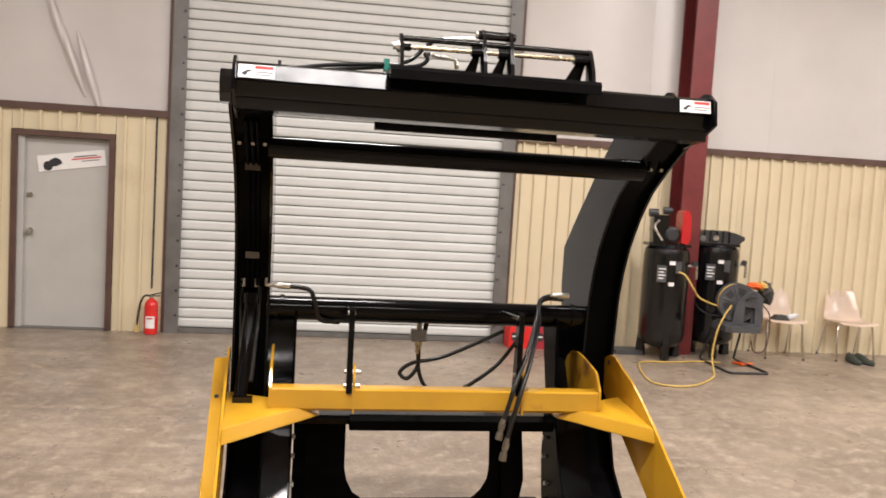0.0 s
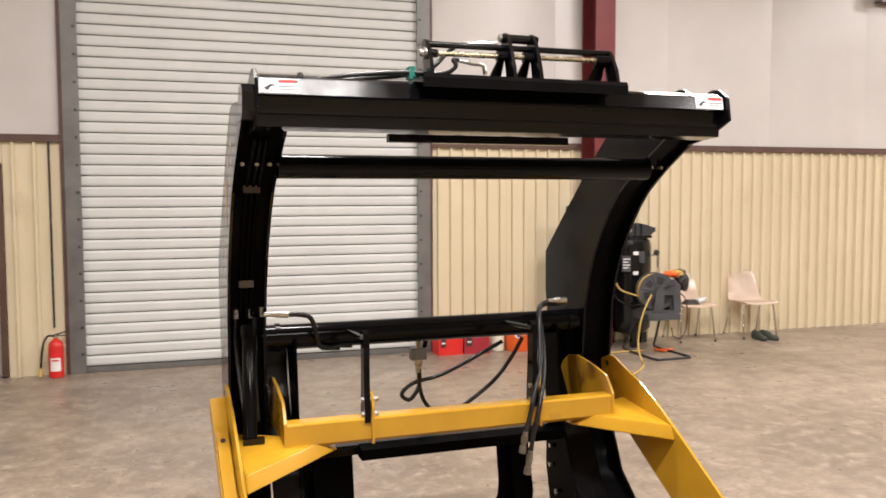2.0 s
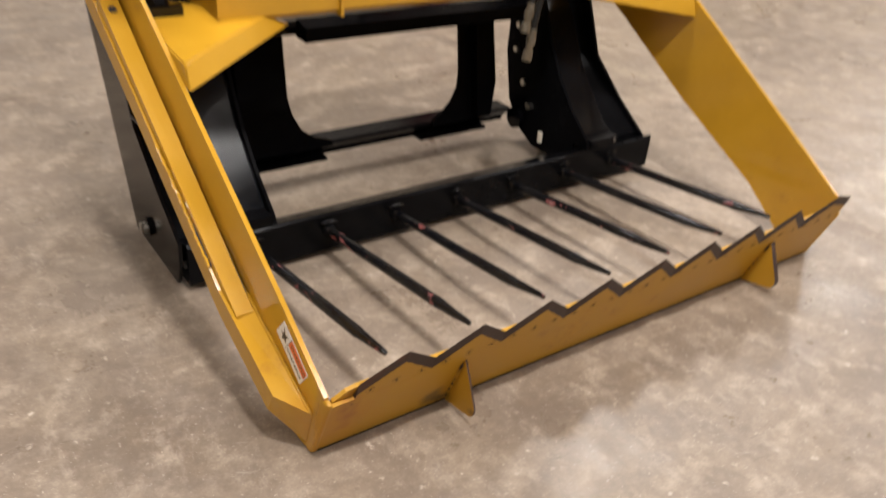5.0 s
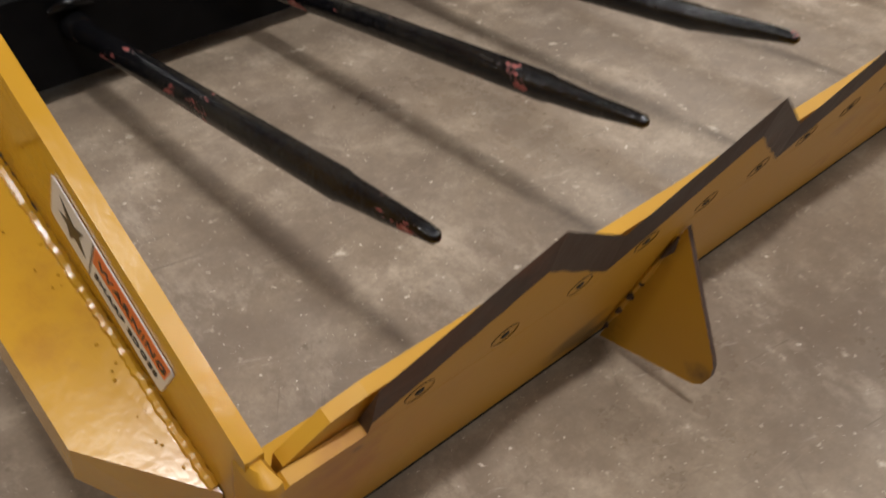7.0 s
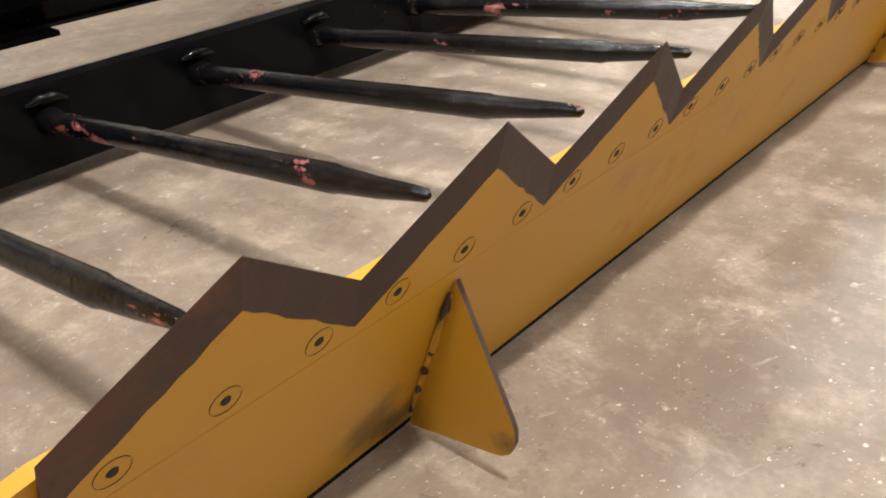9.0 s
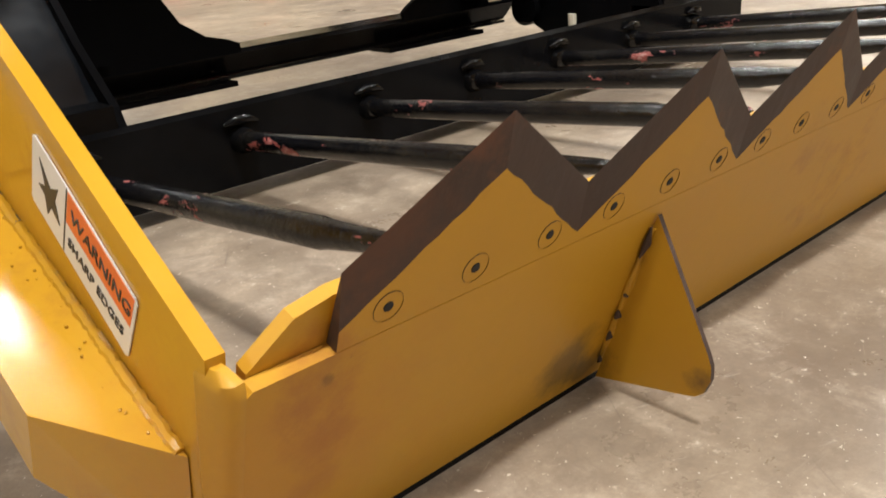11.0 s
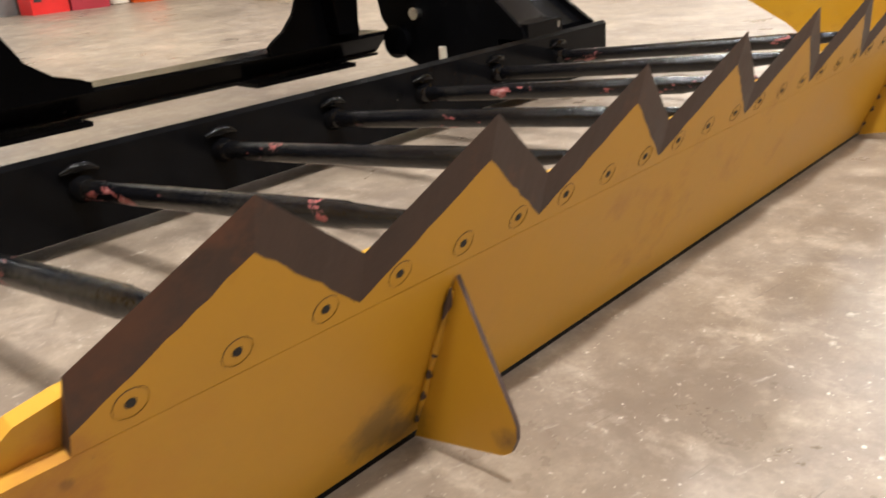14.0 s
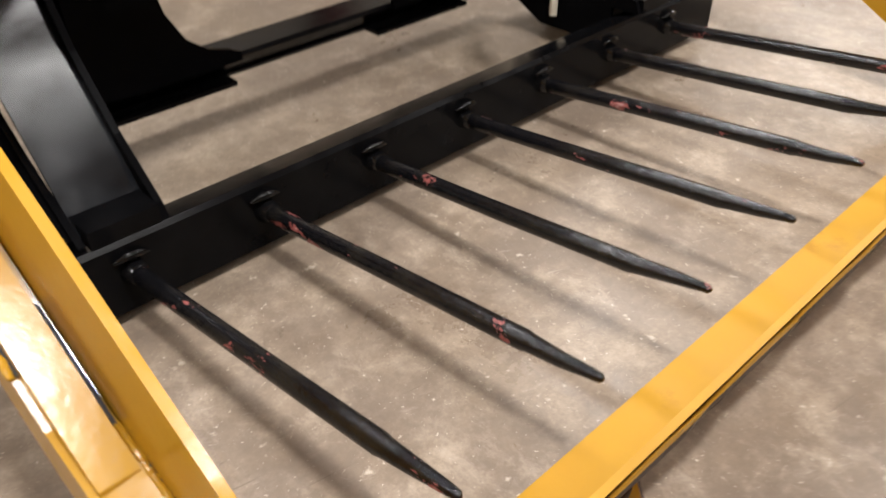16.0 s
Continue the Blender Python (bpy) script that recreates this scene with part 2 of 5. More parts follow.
STEEL = plain("zinc_plated_steel", (0.55, 0.54, 0.50), 0.28, 1.0, 0.15, 30.0)
CHROME = plain("chromed_tube", (0.72, 0.70, 0.67), 0.14, 1.0, 0.1, 20.0, bump=0.04)
BRASS_ROD = plain("pale_plated_rod", (0.70, 0.62, 0.44), 0.25, 1.0, 0.1, 30.0)
RUBBER = plain("black_rubber_hose", (0.005, 0.005, 0.005), 0.36, vary=0.25, scale=25.0, bump=0.2)
CREAM = plain("cream_steel_panel", (0.62, 0.53, 0.365), 0.38, vary=0.04, scale=1.4, grain=90.0, bump=0.06, dirt=(0.48, 0.39, 0.25), dirt_at=(0.62, 0.85))
VINYL = plain("white_vinyl_insulation", (0.53, 0.495, 0.475), 0.36, vary=0.05, scale=1.2, grain=30.0, bump=0.25)
BROWN = plain("brown_trim_steel", (0.085, 0.045, 0.034), 0.45, vary=0.2, scale=5.0)
SLAT = plain("white_door_slat_paint", (0.575, 0.578, 0.56), 0.42, vary=0.05, scale=3.0, grain=80.0, bump=0.08, dirt=(0.36, 0.31, 0.26), dirt_at=(0.68, 0.85))
JAMB = plain("grey_galvanised_jamb", (0.17, 0.165, 0.158), 0.42, 0.5, 0.15, 5.0)
DOOR_GREY = plain("grey_door_paint", (0.43, 0.415, 0.39), 0.42, vary=0.05, scale=2.5, bump=0.06)
RED_STEEL = plain("red_oxide_steel", (0.135, 0.018, 0.018), 0.45, vary=0.2, scale=4.0)
RED = plain("red_plastic", (0.58, 0.018, 0.016), 0.35, vary=0.1, scale=8.0)
CRIMSON = plain("crimson_plastic", (0.30, 0.018, 0.030), 0.4, vary=0.12, scale=8.0)
ORANGE = plain("orange_plastic", (0.80, 0.125, 0.018), 0.35, vary=0.08, scale=8.0)
OFF_WHITE = plain("off_white_plastic", (0.62, 0.56, 0.46), 0.45, vary=0.08, scale=9.0)
PAPER = plain("white_sticker", (0.74, 0.72, 0.70), 0.42, vary=0.04, scale=12.0)
INK = plain("black_ink", (0.02, 0.02, 0.022), 0.5, vary=0.1)
WARN = plain("orange_warning_ink", (0.78, 0.16, 0.03), 0.45, vary=0.05)
RED_INK = plain("red_ink", (0.55, 0.03, 0.03), 0.45, vary=0.05)
BLUE_INK = plain("blue_ink", (0.03, 0.07, 0.30), 0.45, vary=0.05)
SHELL = plain("cream_moulded_plastic", (0.84, 0.70, 0.58), 0.14, vary=0.05, scale=6.0)
YELLOW_HOSE = plain("yellow_rubber_hose", (0.50, 0.335, 0.085), 0.5, vary=0.12, scale=14.0)
CHARCOAL = plain("charcoal_plastic", (0.055, 0.056, 0.060), 0.45, vary=0.2, scale=9.0)
GUARD = plain("red_guard_paint", (0.40, 0.012, 0.014), 0.3, vary=0.12, scale=8.0)
TANK = plain("black_tank_paint", (0.0045, 0.0045, 0.005), 0.16, vary=0.25, scale=7.0)
GREY_IRON = plain("cast_grey_iron", (0.16, 0.155, 0.15), 0.4, 0.4, 0.2, 14.0)
SHOE = plain("dark_green_canvas", (0.035, 0.042, 0.030), 0.8, vary=0.25, scale=30.0)
CLOTH = plain("dark_grey_cloth", (0.06, 0.055, 0.05), 0.85, vary=0.25, scale=24.0)
GLASS_DARK = plain("dark_window_glass", (0.018, 0.016, 0.013), 0.08, vary=0.2, scale=2.0, bump=0.02)
CEILING = plain("white_roof_insulation", (0.66, 0.62, 0.58), 0.5, vary=0.05, scale=1.0)
TAPE = plain("dull_brown_tape", (0.085, 0.066, 0.05), 0.5, vary=0.2)

# ---- shape helpers ----


def part(name, bm, mat, parent=None, label="", smooth=False):
    mesh = bpy.data.meshes.new(name)
    bmesh.ops.recalc_face_normals(bm, faces=bm.faces)
    bm.to_mesh(mesh)
    bm.free()
    for one in mat if isinstance(mat, (list, tuple)) else (mat,):
        mesh.materials.append(one)
    if smooth:
        for p in mesh.polygons:
            p.use_smooth = True
        mesh.set_sharp_from_angle(angle=radians(38))
    ob = new(name, mesh)
    ob.parent = parent
    if label:
        tagged(ob, label)
    return ob


def thing(name, m, label, category, group="", kind=""):
    ob = new(name)
    ob.empty_display_size = 0.1
    ob.matrix_world = m
    return tagged(ob, label, category, group, kind)


def soften(bm, width=0.003, segments=2, angle=30):
    edges = [e for e in bm.edges if len(e.link_faces) == 2 and e.calc_face_angle(0) > radians(angle)]
    if edges and width > 0:
        bmesh.ops.bevel(bm, geom=edges, offset=width, segments=segments, affect="EDGES", clamp_overlap=True)
    return bm


def slab(outline, at, a, b, bm=None, width=0.0):
    """A prism: the 2D outline carried from a to b; at(p, q, w) gives the place."""
    bm = bm or bmesh.new()
    rings = [[bm.verts.new(at(p, q, w)) for p, q in outline] for w in (a, b)]
    n = len(outline)
    bm.faces.new(rings[0])
    bm.faces.new(rings[1][::-1])
    for i in range(n):
        bm.faces.new((rings[0][i], rings[1][i], rings[1][(i + 1) % n], rings[0][(i + 1) % n]))
    return soften(bm, width) if width else bm


def along_x(p, q, w):
    return (w, p, q)


def along_y(p, q, w):
    return (p, w, q)


def along_z(p, q, w):
    return (p, q, w)


def box(x0, x1, y0, y1, z0, z1, width=0.003, bm=None):
    own = bmesh.new()
    slab([(x0, y0), (x1, y0), (x1, y1), (x0, y1)], along_z, z0, z1, own)
    soften(own, width) if width else None
    if bm is None:
        return own
    mesh = bpy.data.meshes.new("scratch")
    own.to_mesh(mesh)
    own.free()
    bm.from_mesh(mesh)
    bpy.data.meshes.remove(mesh)
    return bm


def smoothed(points, steps=6):
    """A Catmull-Rom line through the points."""
    pts = [Vector(p) for p in points]
    pts = [2 * pts[0] - pts[1], *pts, 2 * pts[-1] - pts[-2]]
    out = []
    for a, b, c, d in zip(pts, pts[1:], pts[2:], pts[3:]):
        for i in range(steps):
            t = i / steps
            out.append(0.5 * (2 * b + (c - a) * t + (2 * a - 5 * b + 4 * c - d) * t * t + (3 * b - a - 3 * c + d) * t**3))
    return [*out, pts[-2]]


def sweep(points, radius, sides=10, bm=None, curved=False):
    """A round bar along the points; radius: one number or one for each point."""
    bm = bm or bmesh.new()
    pts = smoothed(points) if curved else [Vector(p) for p in points]
    radii = radius if isinstance(radius, (list, tuple)) else [radius] * len(pts)
    rings, side = [], None
    for i, p in enumerate(pts):
        ahead = (pts[min(i + 1, len(pts) - 1)] - pts[max(i - 1, 0)]).normalized()
        if side is None:
            side = ahead.orthogonal().normalized()
        side = (side - ahead * side.dot(ahead)).normalized()
        up = ahead.cross(side)
        rings.append([bm.verts.new(p + radii[i] * (math.cos(a) * side + math.sin(a) * up)) for a in (math.tau * k / sides for k in range(sides))])
    for one, two in zip(rings, rings[1:]):
        for k in range(sides):
            bm.faces.new((one[k], one[(k + 1) % sides], two[(k + 1) % sides], two[k]))
    bm.faces.new(rings[0][::-1])
    bm.faces.new(rings[-1])
    return bm


def turned(profile, sides=24, bm=None, at=(0, 0, 0), flat=1.0):
    """A body of revolution about z: profile of (radius, height)."""
    bm = bm or bmesh.new()
    rings = [[bm.verts.new((at[0] + r * math.cos(a), at[1] + flat * r * math.sin(a), at[2] + z)) for a in (math.tau * k / sides for k in range(sides))] for r, z in profile]
    for one, two in zip(rings, rings[1:]):
        for k in range(sides):
            bm.faces.new((one[k], one[(k + 1) % sides], two[(k + 1) % sides], two[k]))
    bm.faces.new(rings[0][::-1])
    bm.faces.new(rings[-1])
    return bm


def lettering(name, text, size, m, mat, parent, depth=0.0004):
    data = bpy.data.curves.new(name, "FONT")
    data.body, data.size, data.extrude, data.align_x, data.align_y = text, size, depth, "CENTER", "CENTER"
    scratch = new("scratch", data)
    bpy.context.view_layer.update()
    mesh = bpy.data.meshes.new_from_object(scratch.evaluated_get(bpy.context.evaluated_depsgraph_get()))
    bpy.data.objects.remove(scratch)
    bpy.data.curves.remove(data)
    mesh.name = name
    mesh.materials.clear()
    mesh.materials.append(mat)
    ob = new(name, mesh)
    ob.parent = parent
    ob.matrix_local = m
    return ob


# ---- the shop: floor, walls, roof ----
WALL_Y, TRIM_Z = 9.40, 2.315
floor = tagged(part("floor", box(-10, 18, -10, 10.2, -0.2, 0.0, 0), CONCRETE), "stained tan polished concrete shop floor", "floor", kind="structure")
# roof and the three walls below are out of view, at assumed distances
ceiling = tagged(part("ceiling", box(-10, 18, -10, 10.2, 6.0, 6.2, 0), CEILING), "unseen white insulated shop roof, added to close the room", "ceiling", kind="structure")
for wname, c in (("wall_west", (-10.2, -10, -10, 10.2)), ("wall_east", (18, 18.2, -10, 10.2)), ("wall_south", (-10, 18, -10.2, -10))):
    tagged(part(wname, box(c[0], c[1], c[2], c[3], 0, 6, 0), CREAM), "unseen plain cream shop wall, added to close the room", "wall", kind="structure")

RD0, RD1 = -1.02, 2.49  # roll-up door opening
MD0, MD1, MD_TOP = -2.70, -1.755, 2.055  # man door opening
wall_north = new("wall_north")
tagged(wall_north, "shop wall with cream ribbed wainscot under white insulation", "wall", kind="structure")
core = bmesh.new()
for x0, x1, z0, z1 in ((-10, MD0, 0, 6), (MD0, MD1, MD_TOP, 6), (MD1, RD0, 0, 6), (RD0, RD1, 4.4, 6), (RD1, 10.98, 0, 6), (10.98, 14.0, 0, 0.95), (10.98, 14.0, 2.45, 6), (14.0, 18, 0, 6)):
    box(x0, x1, WALL_Y + 0.03, WALL_Y + 0.28, z0, z1, 0, core)
part("wall_core", core, CREAM, wall_north)


def ribbed_panel(x0, x1, z0, z1, pitch, bm=None):
    """Corrugated steel: flat pans with trapezoid ribs standing towards the room."""
    bm = bm or bmesh.new()
    line, x = [(x0, 0.0)], x0
    while x + pitch <= x1 + 1e-6:
        for dx, dy in ((pitch * 0.5 - 0.017, 0.0), (pitch * 0.5 - 0.011, -0.032), (pitch * 0.5 + 0.011, -0.032), (pitch * 0.5 + 0.017, 0.0)):
            line.append((x + dx, dy))
        x += pitch
    line.append((x1, 0.0))
    low = [bm.verts.new((px, WALL_Y + py, z0)) for px, py in line]
    high = [bm.verts.new((px, WALL_Y + py, z1)) for px, py in line]
    back = [bm.verts.new((px, WALL_Y + 0.028, z)) for px, z in ((x0, z0), (x1, z0), (x1, z1), (x0, z1))]
    for i in range(len(line) - 1):
        bm.faces.new((low[i], low[i + 1], high[i + 1], high[i]))
    bm.faces.new((back[3], *high, back[2]))
    bm.faces.new((back[1], *low[::-1], back[0]))
    bm.faces.new((back[0], low[0], high[0], back[3]))
    bm.faces.new((low[-1], back[1], back[2], high[-1]))
    return bm


for x0, x1, z0, z1, pitch in (
    (-6.2, -4.48, 0.0, TRIM_Z, 0.19), (-4.47, MD0 - 0.05, 0.0, TRIM_Z, 0.19), (MD0 - 0.045, MD1 + 0.045, MD_TOP + 0.05, TRIM_Z, 0.19), (MD1 + 0.05, RD0 - 0.17, 0.0, TRIM_Z, 0.19),
    *((RD1 + 0.16 + 0.906 * i, RD1 + 0.16 + 0.906 * (i + 1) - 0.003, 0.0, TRIM_Z, 0.1505) for i in range(9)),
    (10.837, 11.87, 0.0, 0.90, 0.15), (11.875, 12.9, 0.0, 0.90, 0.15), (12.905, 14.06, 0.0, 0.90, 0.15), (14.07, 16.0, 0.0, TRIM_Z, 0.15)):
    part("panel", ribbed_panel(x0, x1, z0, z1, pitch), CREAM, wall_north)


def insulation_sheet(x0, x1, z0, z1, seed):
    """Vinyl-faced insulation, billowing a little between its seams."""
    bm = bmesh.new()
    nx, nz = 14, 16
    grid = []
    for j in range(nz + 1):
        row = []
        for i in range(nx + 1):
            s, t = i / nx, j / nz
            puff = 0.035 * (math.sin(math.pi * s) ** 0.6 if 0 < s < 1 else 0) + 0.012 * noise.noise((seed + 2.2 * s, 3 * t, seed))
            row.append(bm.verts.new((x0 + (x1 - x0) * s, WALL_Y + 0.026 - max(puff, 0.001), z0 + (z1 - z0) * t)))
        grid.append(row)
    for j in range(nz):
        for i in range(nx):
            bm.faces.new((grid[j][i], grid[j][i + 1], grid[j + 1][i + 1], grid[j + 1][i]))
    return bm


for k, (x0, x1, z0) in enumerate(((-6.2, -4.6, 2.375), (-4.6, -2.9, 2.375), (-2.9, RD0 - 0.17, 2.375), (RD0 - 0.15, 0.8, 4.42), (0.8, RD1 + 0.15, 4.42), *((2.655 + 1.52 * i, 2.655 + 1.52 * (i + 1), 2.375) for i in range(9)))):
    part("insulation", insulation_sheet(x0, x1, z0, 5.99, 3.7 * k), VINYL, wall_north, smooth=True)
# loose folds of the facing beside the man door
for fx, fz, tilt in ((-2.02, 2.9, 0.50), (-1.86, 2.72, 0.42), (-2.18, 3.25, 0.46)):
    pts = [(fx - tilt * 0.62 * (1 - s), WALL_Y - 0.01 - 0.03 * math.sin(math.pi * s), fz + 0.85 * (1 - s) - 0.42) for s in (0, 0.25, 0.5, 0.75, 1)]
    part("fold", sweep(pts, [0.012, 0.03, 0.036, 0.03, 0.012], 8), VINYL, wall_north, smooth=True)

trims = ((-6.2, RD0 - 0.16, TRIM_Z, TRIM_Z + 0.07), (RD1 + 0.15, 10.92, TRIM_Z, TRIM_Z + 0.07), (14.07, 16.0, TRIM_Z, TRIM_Z + 0.07))
for x0, x1, z0, z1 in trims:
    tagged(part("trim", box(x0, x1, WALL_Y - 0.045, WALL_Y + 0.03, z0, z1, 0.004), BROWN), "dark brown steel trim over the wainscot", "trim", kind="structure")
for x0, x1 in ((RD0 - 0.165, RD0 - 0.135), (RD1 + 0.130, RD1 + 0.158)):
    tagged(part("trim", box(x0, x1, WALL_Y - 0.035, WALL_Y + 0.03, 0, 6, 0.003), BROWN), "dark brown edge trim beside the roll-up door", "trim", kind="structure")
tagged(part("girt", slab([(WALL_Y - 0.16, 4.30), (WALL_Y - 0.03, 4.30), (WALL_Y - 0.03, 4.32), (WALL_Y - 0.14, 4.32), (WALL_Y - 0.14, 4.48), (WALL_Y - 0.03, 4.48), (WALL_Y - 0.03, 4.50), (WALL_Y - 0.16, 4.50)], along_x, 8.8, 17.5), BROWN), "dark steel girt across the upper wall", "beam", kind="structure")

# roll-up door
roll = thing("door_1", pose(0, 0, 0), "closed white steel roll-up door with grey jambs", "door", kind="structure")
for sx, x0, x1 in ((1, RD0 - 0.13, RD0 + 0.02), (-1, RD1 - 0.02, RD1 + 0.125)):
    inner = x1 if sx > 0 else x0
    outer = x0 if sx > 0 else x1
    jamb = part("jamb", slab([(outer, WALL_Y - 0.05), (inner, WALL_Y - 0.05), (inner, WALL_Y - 0.02), (inner - sx * 0.02, WALL_Y + 0.025), (outer, WALL_Y + 0.025)], along_z, 0, 6, None, 0.004), JAMB, roll)
    for k in range(17):
        z = 0.2 + 0.27 * k
        part("bolt", sweep([(inner - sx * 0.03, WALL_Y - 0.052, z), (inner - sx * 0.03, WALL_Y - 0.066, z)], 0.013, 6), INK, jamb)
PITCH = 0.1070
slat_profile = [(0.0, 0.004), (-0.012, 0.010), (-0.018, 0.030), (-0.018, 0.080), (-0.012, 0.098), (0.0, 0.1035), (0.02, 0.1035), (0.02, 0.004)]
slat_bm = slab([(p, q) for p, q in slat_profile], along_x, RD0, RD1)
first = part("slat", slat_bm, SLAT, roll)
first.matrix_local = pose(0, WALL_Y + 0.02, 0.06)
for k in range(1, 41):
    ob = new("slat", first.data)
    ob.parent = roll
    ob.matrix_local = pose(0, WALL_Y + 0.02, 0.06 + PITCH * k)
part("curtain_back", box(RD0, RD1, WALL_Y + 0.045, WALL_Y + 0.055, 0.05, 4.5, 0), JAMB, roll)
part("bottom_bar", box(RD0, RD1, WALL_Y - 0.015, WALL_Y + 0.03, 0.004, 0.058, 0.006), JAMB, roll)

# man door
man = thing("door_2", pose(0, 0, 0), "closed grey steel door in a brown frame", "door", kind="structure")
casing = bmesh.new()
for x0, x1, z0, z1 in ((MD0 - 0.045, MD0 + 0.012, 0, MD_TOP + 0.045), (MD1 - 0.012, MD1 + 0.045, 0, MD_TOP + 0.045), (MD0 + 0.012, MD1 - 0.012, MD_TOP - 0.012, MD_TOP + 0.045)):
    box(x0, x1, WALL_Y - 0.03, WALL_Y + 0.12, z0, z1, 0.004, casing)
part("frame", casing, BROWN, man)
leaf = part("leaf", box(MD0 + 0.016, MD1 - 0.016, WALL_Y + 0.06, WALL_Y + 0.105, 0.015, MD_TOP - 0.016, 0.004), DOOR_GREY, man)
part("stop", box(MD0 + 0.012, MD0 + 0.075, WALL_Y + 0.012, WALL_Y + 0.056, 0.0, MD_TOP - 0.014, 0.004), DOOR_GREY, man)
knob = bmesh.new()
sweep([(MD0 + 0.13, WALL_Y + 0.06, 1.03), (MD0 + 0.13, WALL_Y + 0.045, 1.03)], 0.036, 16, knob)
sweep([(MD0 + 0.13, WALL_Y + 0.046, 1.03), (MD0 + 0.13, WALL_Y + 0.02, 1.03), (MD0 + 0.13, WALL_Y + 0.01, 1.03), (MD0 + 0.13, WALL_Y - 0.012, 1.03)], [0.012, 0.014, 0.03, 0.024], 16, knob)
part("door_knob", knob, STEEL, leaf, "round steel knob", True)
part("deadbolt", sweep([(MD0 + 0.13, WALL_Y + 0.06, 1.42), (MD0 + 0.13, WALL_Y + 0.035, 1.42)], 0.028, 16), STEEL, leaf, "small steel deadbolt", True)
part("threshold", box(MD0 - 0.03, MD1 + 0.03, WALL_Y - 0.03, WALL_Y + 0.12, 0.0, 0.014, 0.003), JAMB, man)
sign = thing("door_sign", pose(-2.16, WALL_Y + 0.054, 1.80, 0, -9.0, 0), "white paper banner taped aslant on the grey door", "sign")
part("sheet", box(-0.345, 0.345, -0.003, 0.0, -0.085, 0.085, 0), PAPER, sign)
part("picture", slab([(-0.25, -0.03), (-0.17, -0.045), (-0.1, -0.02), (-0.11, 0.02), (-0.16, 0.05), (-0.22, 0.03)], along_y, -0.0055, -0.003), INK, sign)
part("ring", turned([(0.05, 0), (0.043, 0.002)], 20), INK, sign).matrix_local = pose(-0.245, -0.0045, -0.03, 90)
for k, (x0, x1, z0, z1, ink) in enumerate(((0.0, 0.30, 0.005, 0.018, RED_INK), (0.03, 0.26, 0.03, 0.04, INK), (0.1, 0.28, -0.02, -0.013, INK))):
    part("bar", box(x0, x1, -0.006, -0.003, z0, z1, 0), ink, sign)

# window far along the wall
win = thing("window_1", pose(0, 0, 0), "dark window in a brown frame", "window", kind="structure")
frame_bm = bmesh.new()
for x0, x1, z0, z1 in ((10.925, 11.03, 0.905, 2.52), (13.9, 14.06, 0.905, 2.52), (11.03, 13.9, 0.905, 1.0), (11.03, 13.9, 2.42, 2.52)):
    box(x0, x1, WALL_Y - 0.06, WALL_Y + 0.1, z0, z1, 0.006, frame_bm)
part("window_frame", frame_bm, BROWN, win)
part("pane", box(11.03, 13.9, WALL_Y + 0.04, WALL_Y + 0.05, 1.0, 2.4, 0), GLASS_DARK, win)

# red steel column and the black pipe on the wall
COLX = 4.62
flange = [(COLX - 0.125, 9.02), (COLX + 0.125, 9.02), (COLX + 0.125, 9.035), (COLX + 0.006, 9.035), (COLX + 0.006, 9.345), (COLX + 0.125, 9.345), (COLX + 0.125, 9.36), (COLX - 0.125, 9.36), (COLX - 0.125, 9.345), (COLX - 0.006, 9.345), (COLX - 0.006, 9.035), (COLX - 0.125, 9.035)]
column = tagged(part("column", slab(flange, along_z, 0.0, 6.0), RED_STEEL), "dark red steel I-beam column against the wall", "column", kind="structure")
tagged(part("wall_pipe", sweep([(-1.285, WALL_Y - 0.035, 0.48), (-1.285, WALL_Y - 0.035, TRIM_Z)], 0.011, 8), INK), "thin black pipe down the ribbed wall", "pipe", kind="structure")

# ---- the bale slicer ----
rig = thing("bale_slicer", pose(1.102, 2.809, 0, 0, 0, 1.74) @ Matrix.Scale(0.984, 4), "black and yellow hydraulic bale slicer attachment standing on the floor", "farm attachment")


def arm_front(z):
    """Where the front edge of the tall arms lies at a height."""
    pts = ((0.08, 0.90), (0.16, 0.90), (0.26, 1.05), (0.40, 1.22), (0.62, 1.32), (0.95, 1.35), (1.25, 1.325), (1.40, 1.285), (1.54, 1.225), (1.65, 1.155), (1.76, 1.065), (1.83, 0.995), (1.92, 0.86), (1.98, 0.76), (2.05, 0.63), (2.10, 0.54))
    return float(np.interp(z, [p[0] for p in pts], [p[1] for p in pts]))


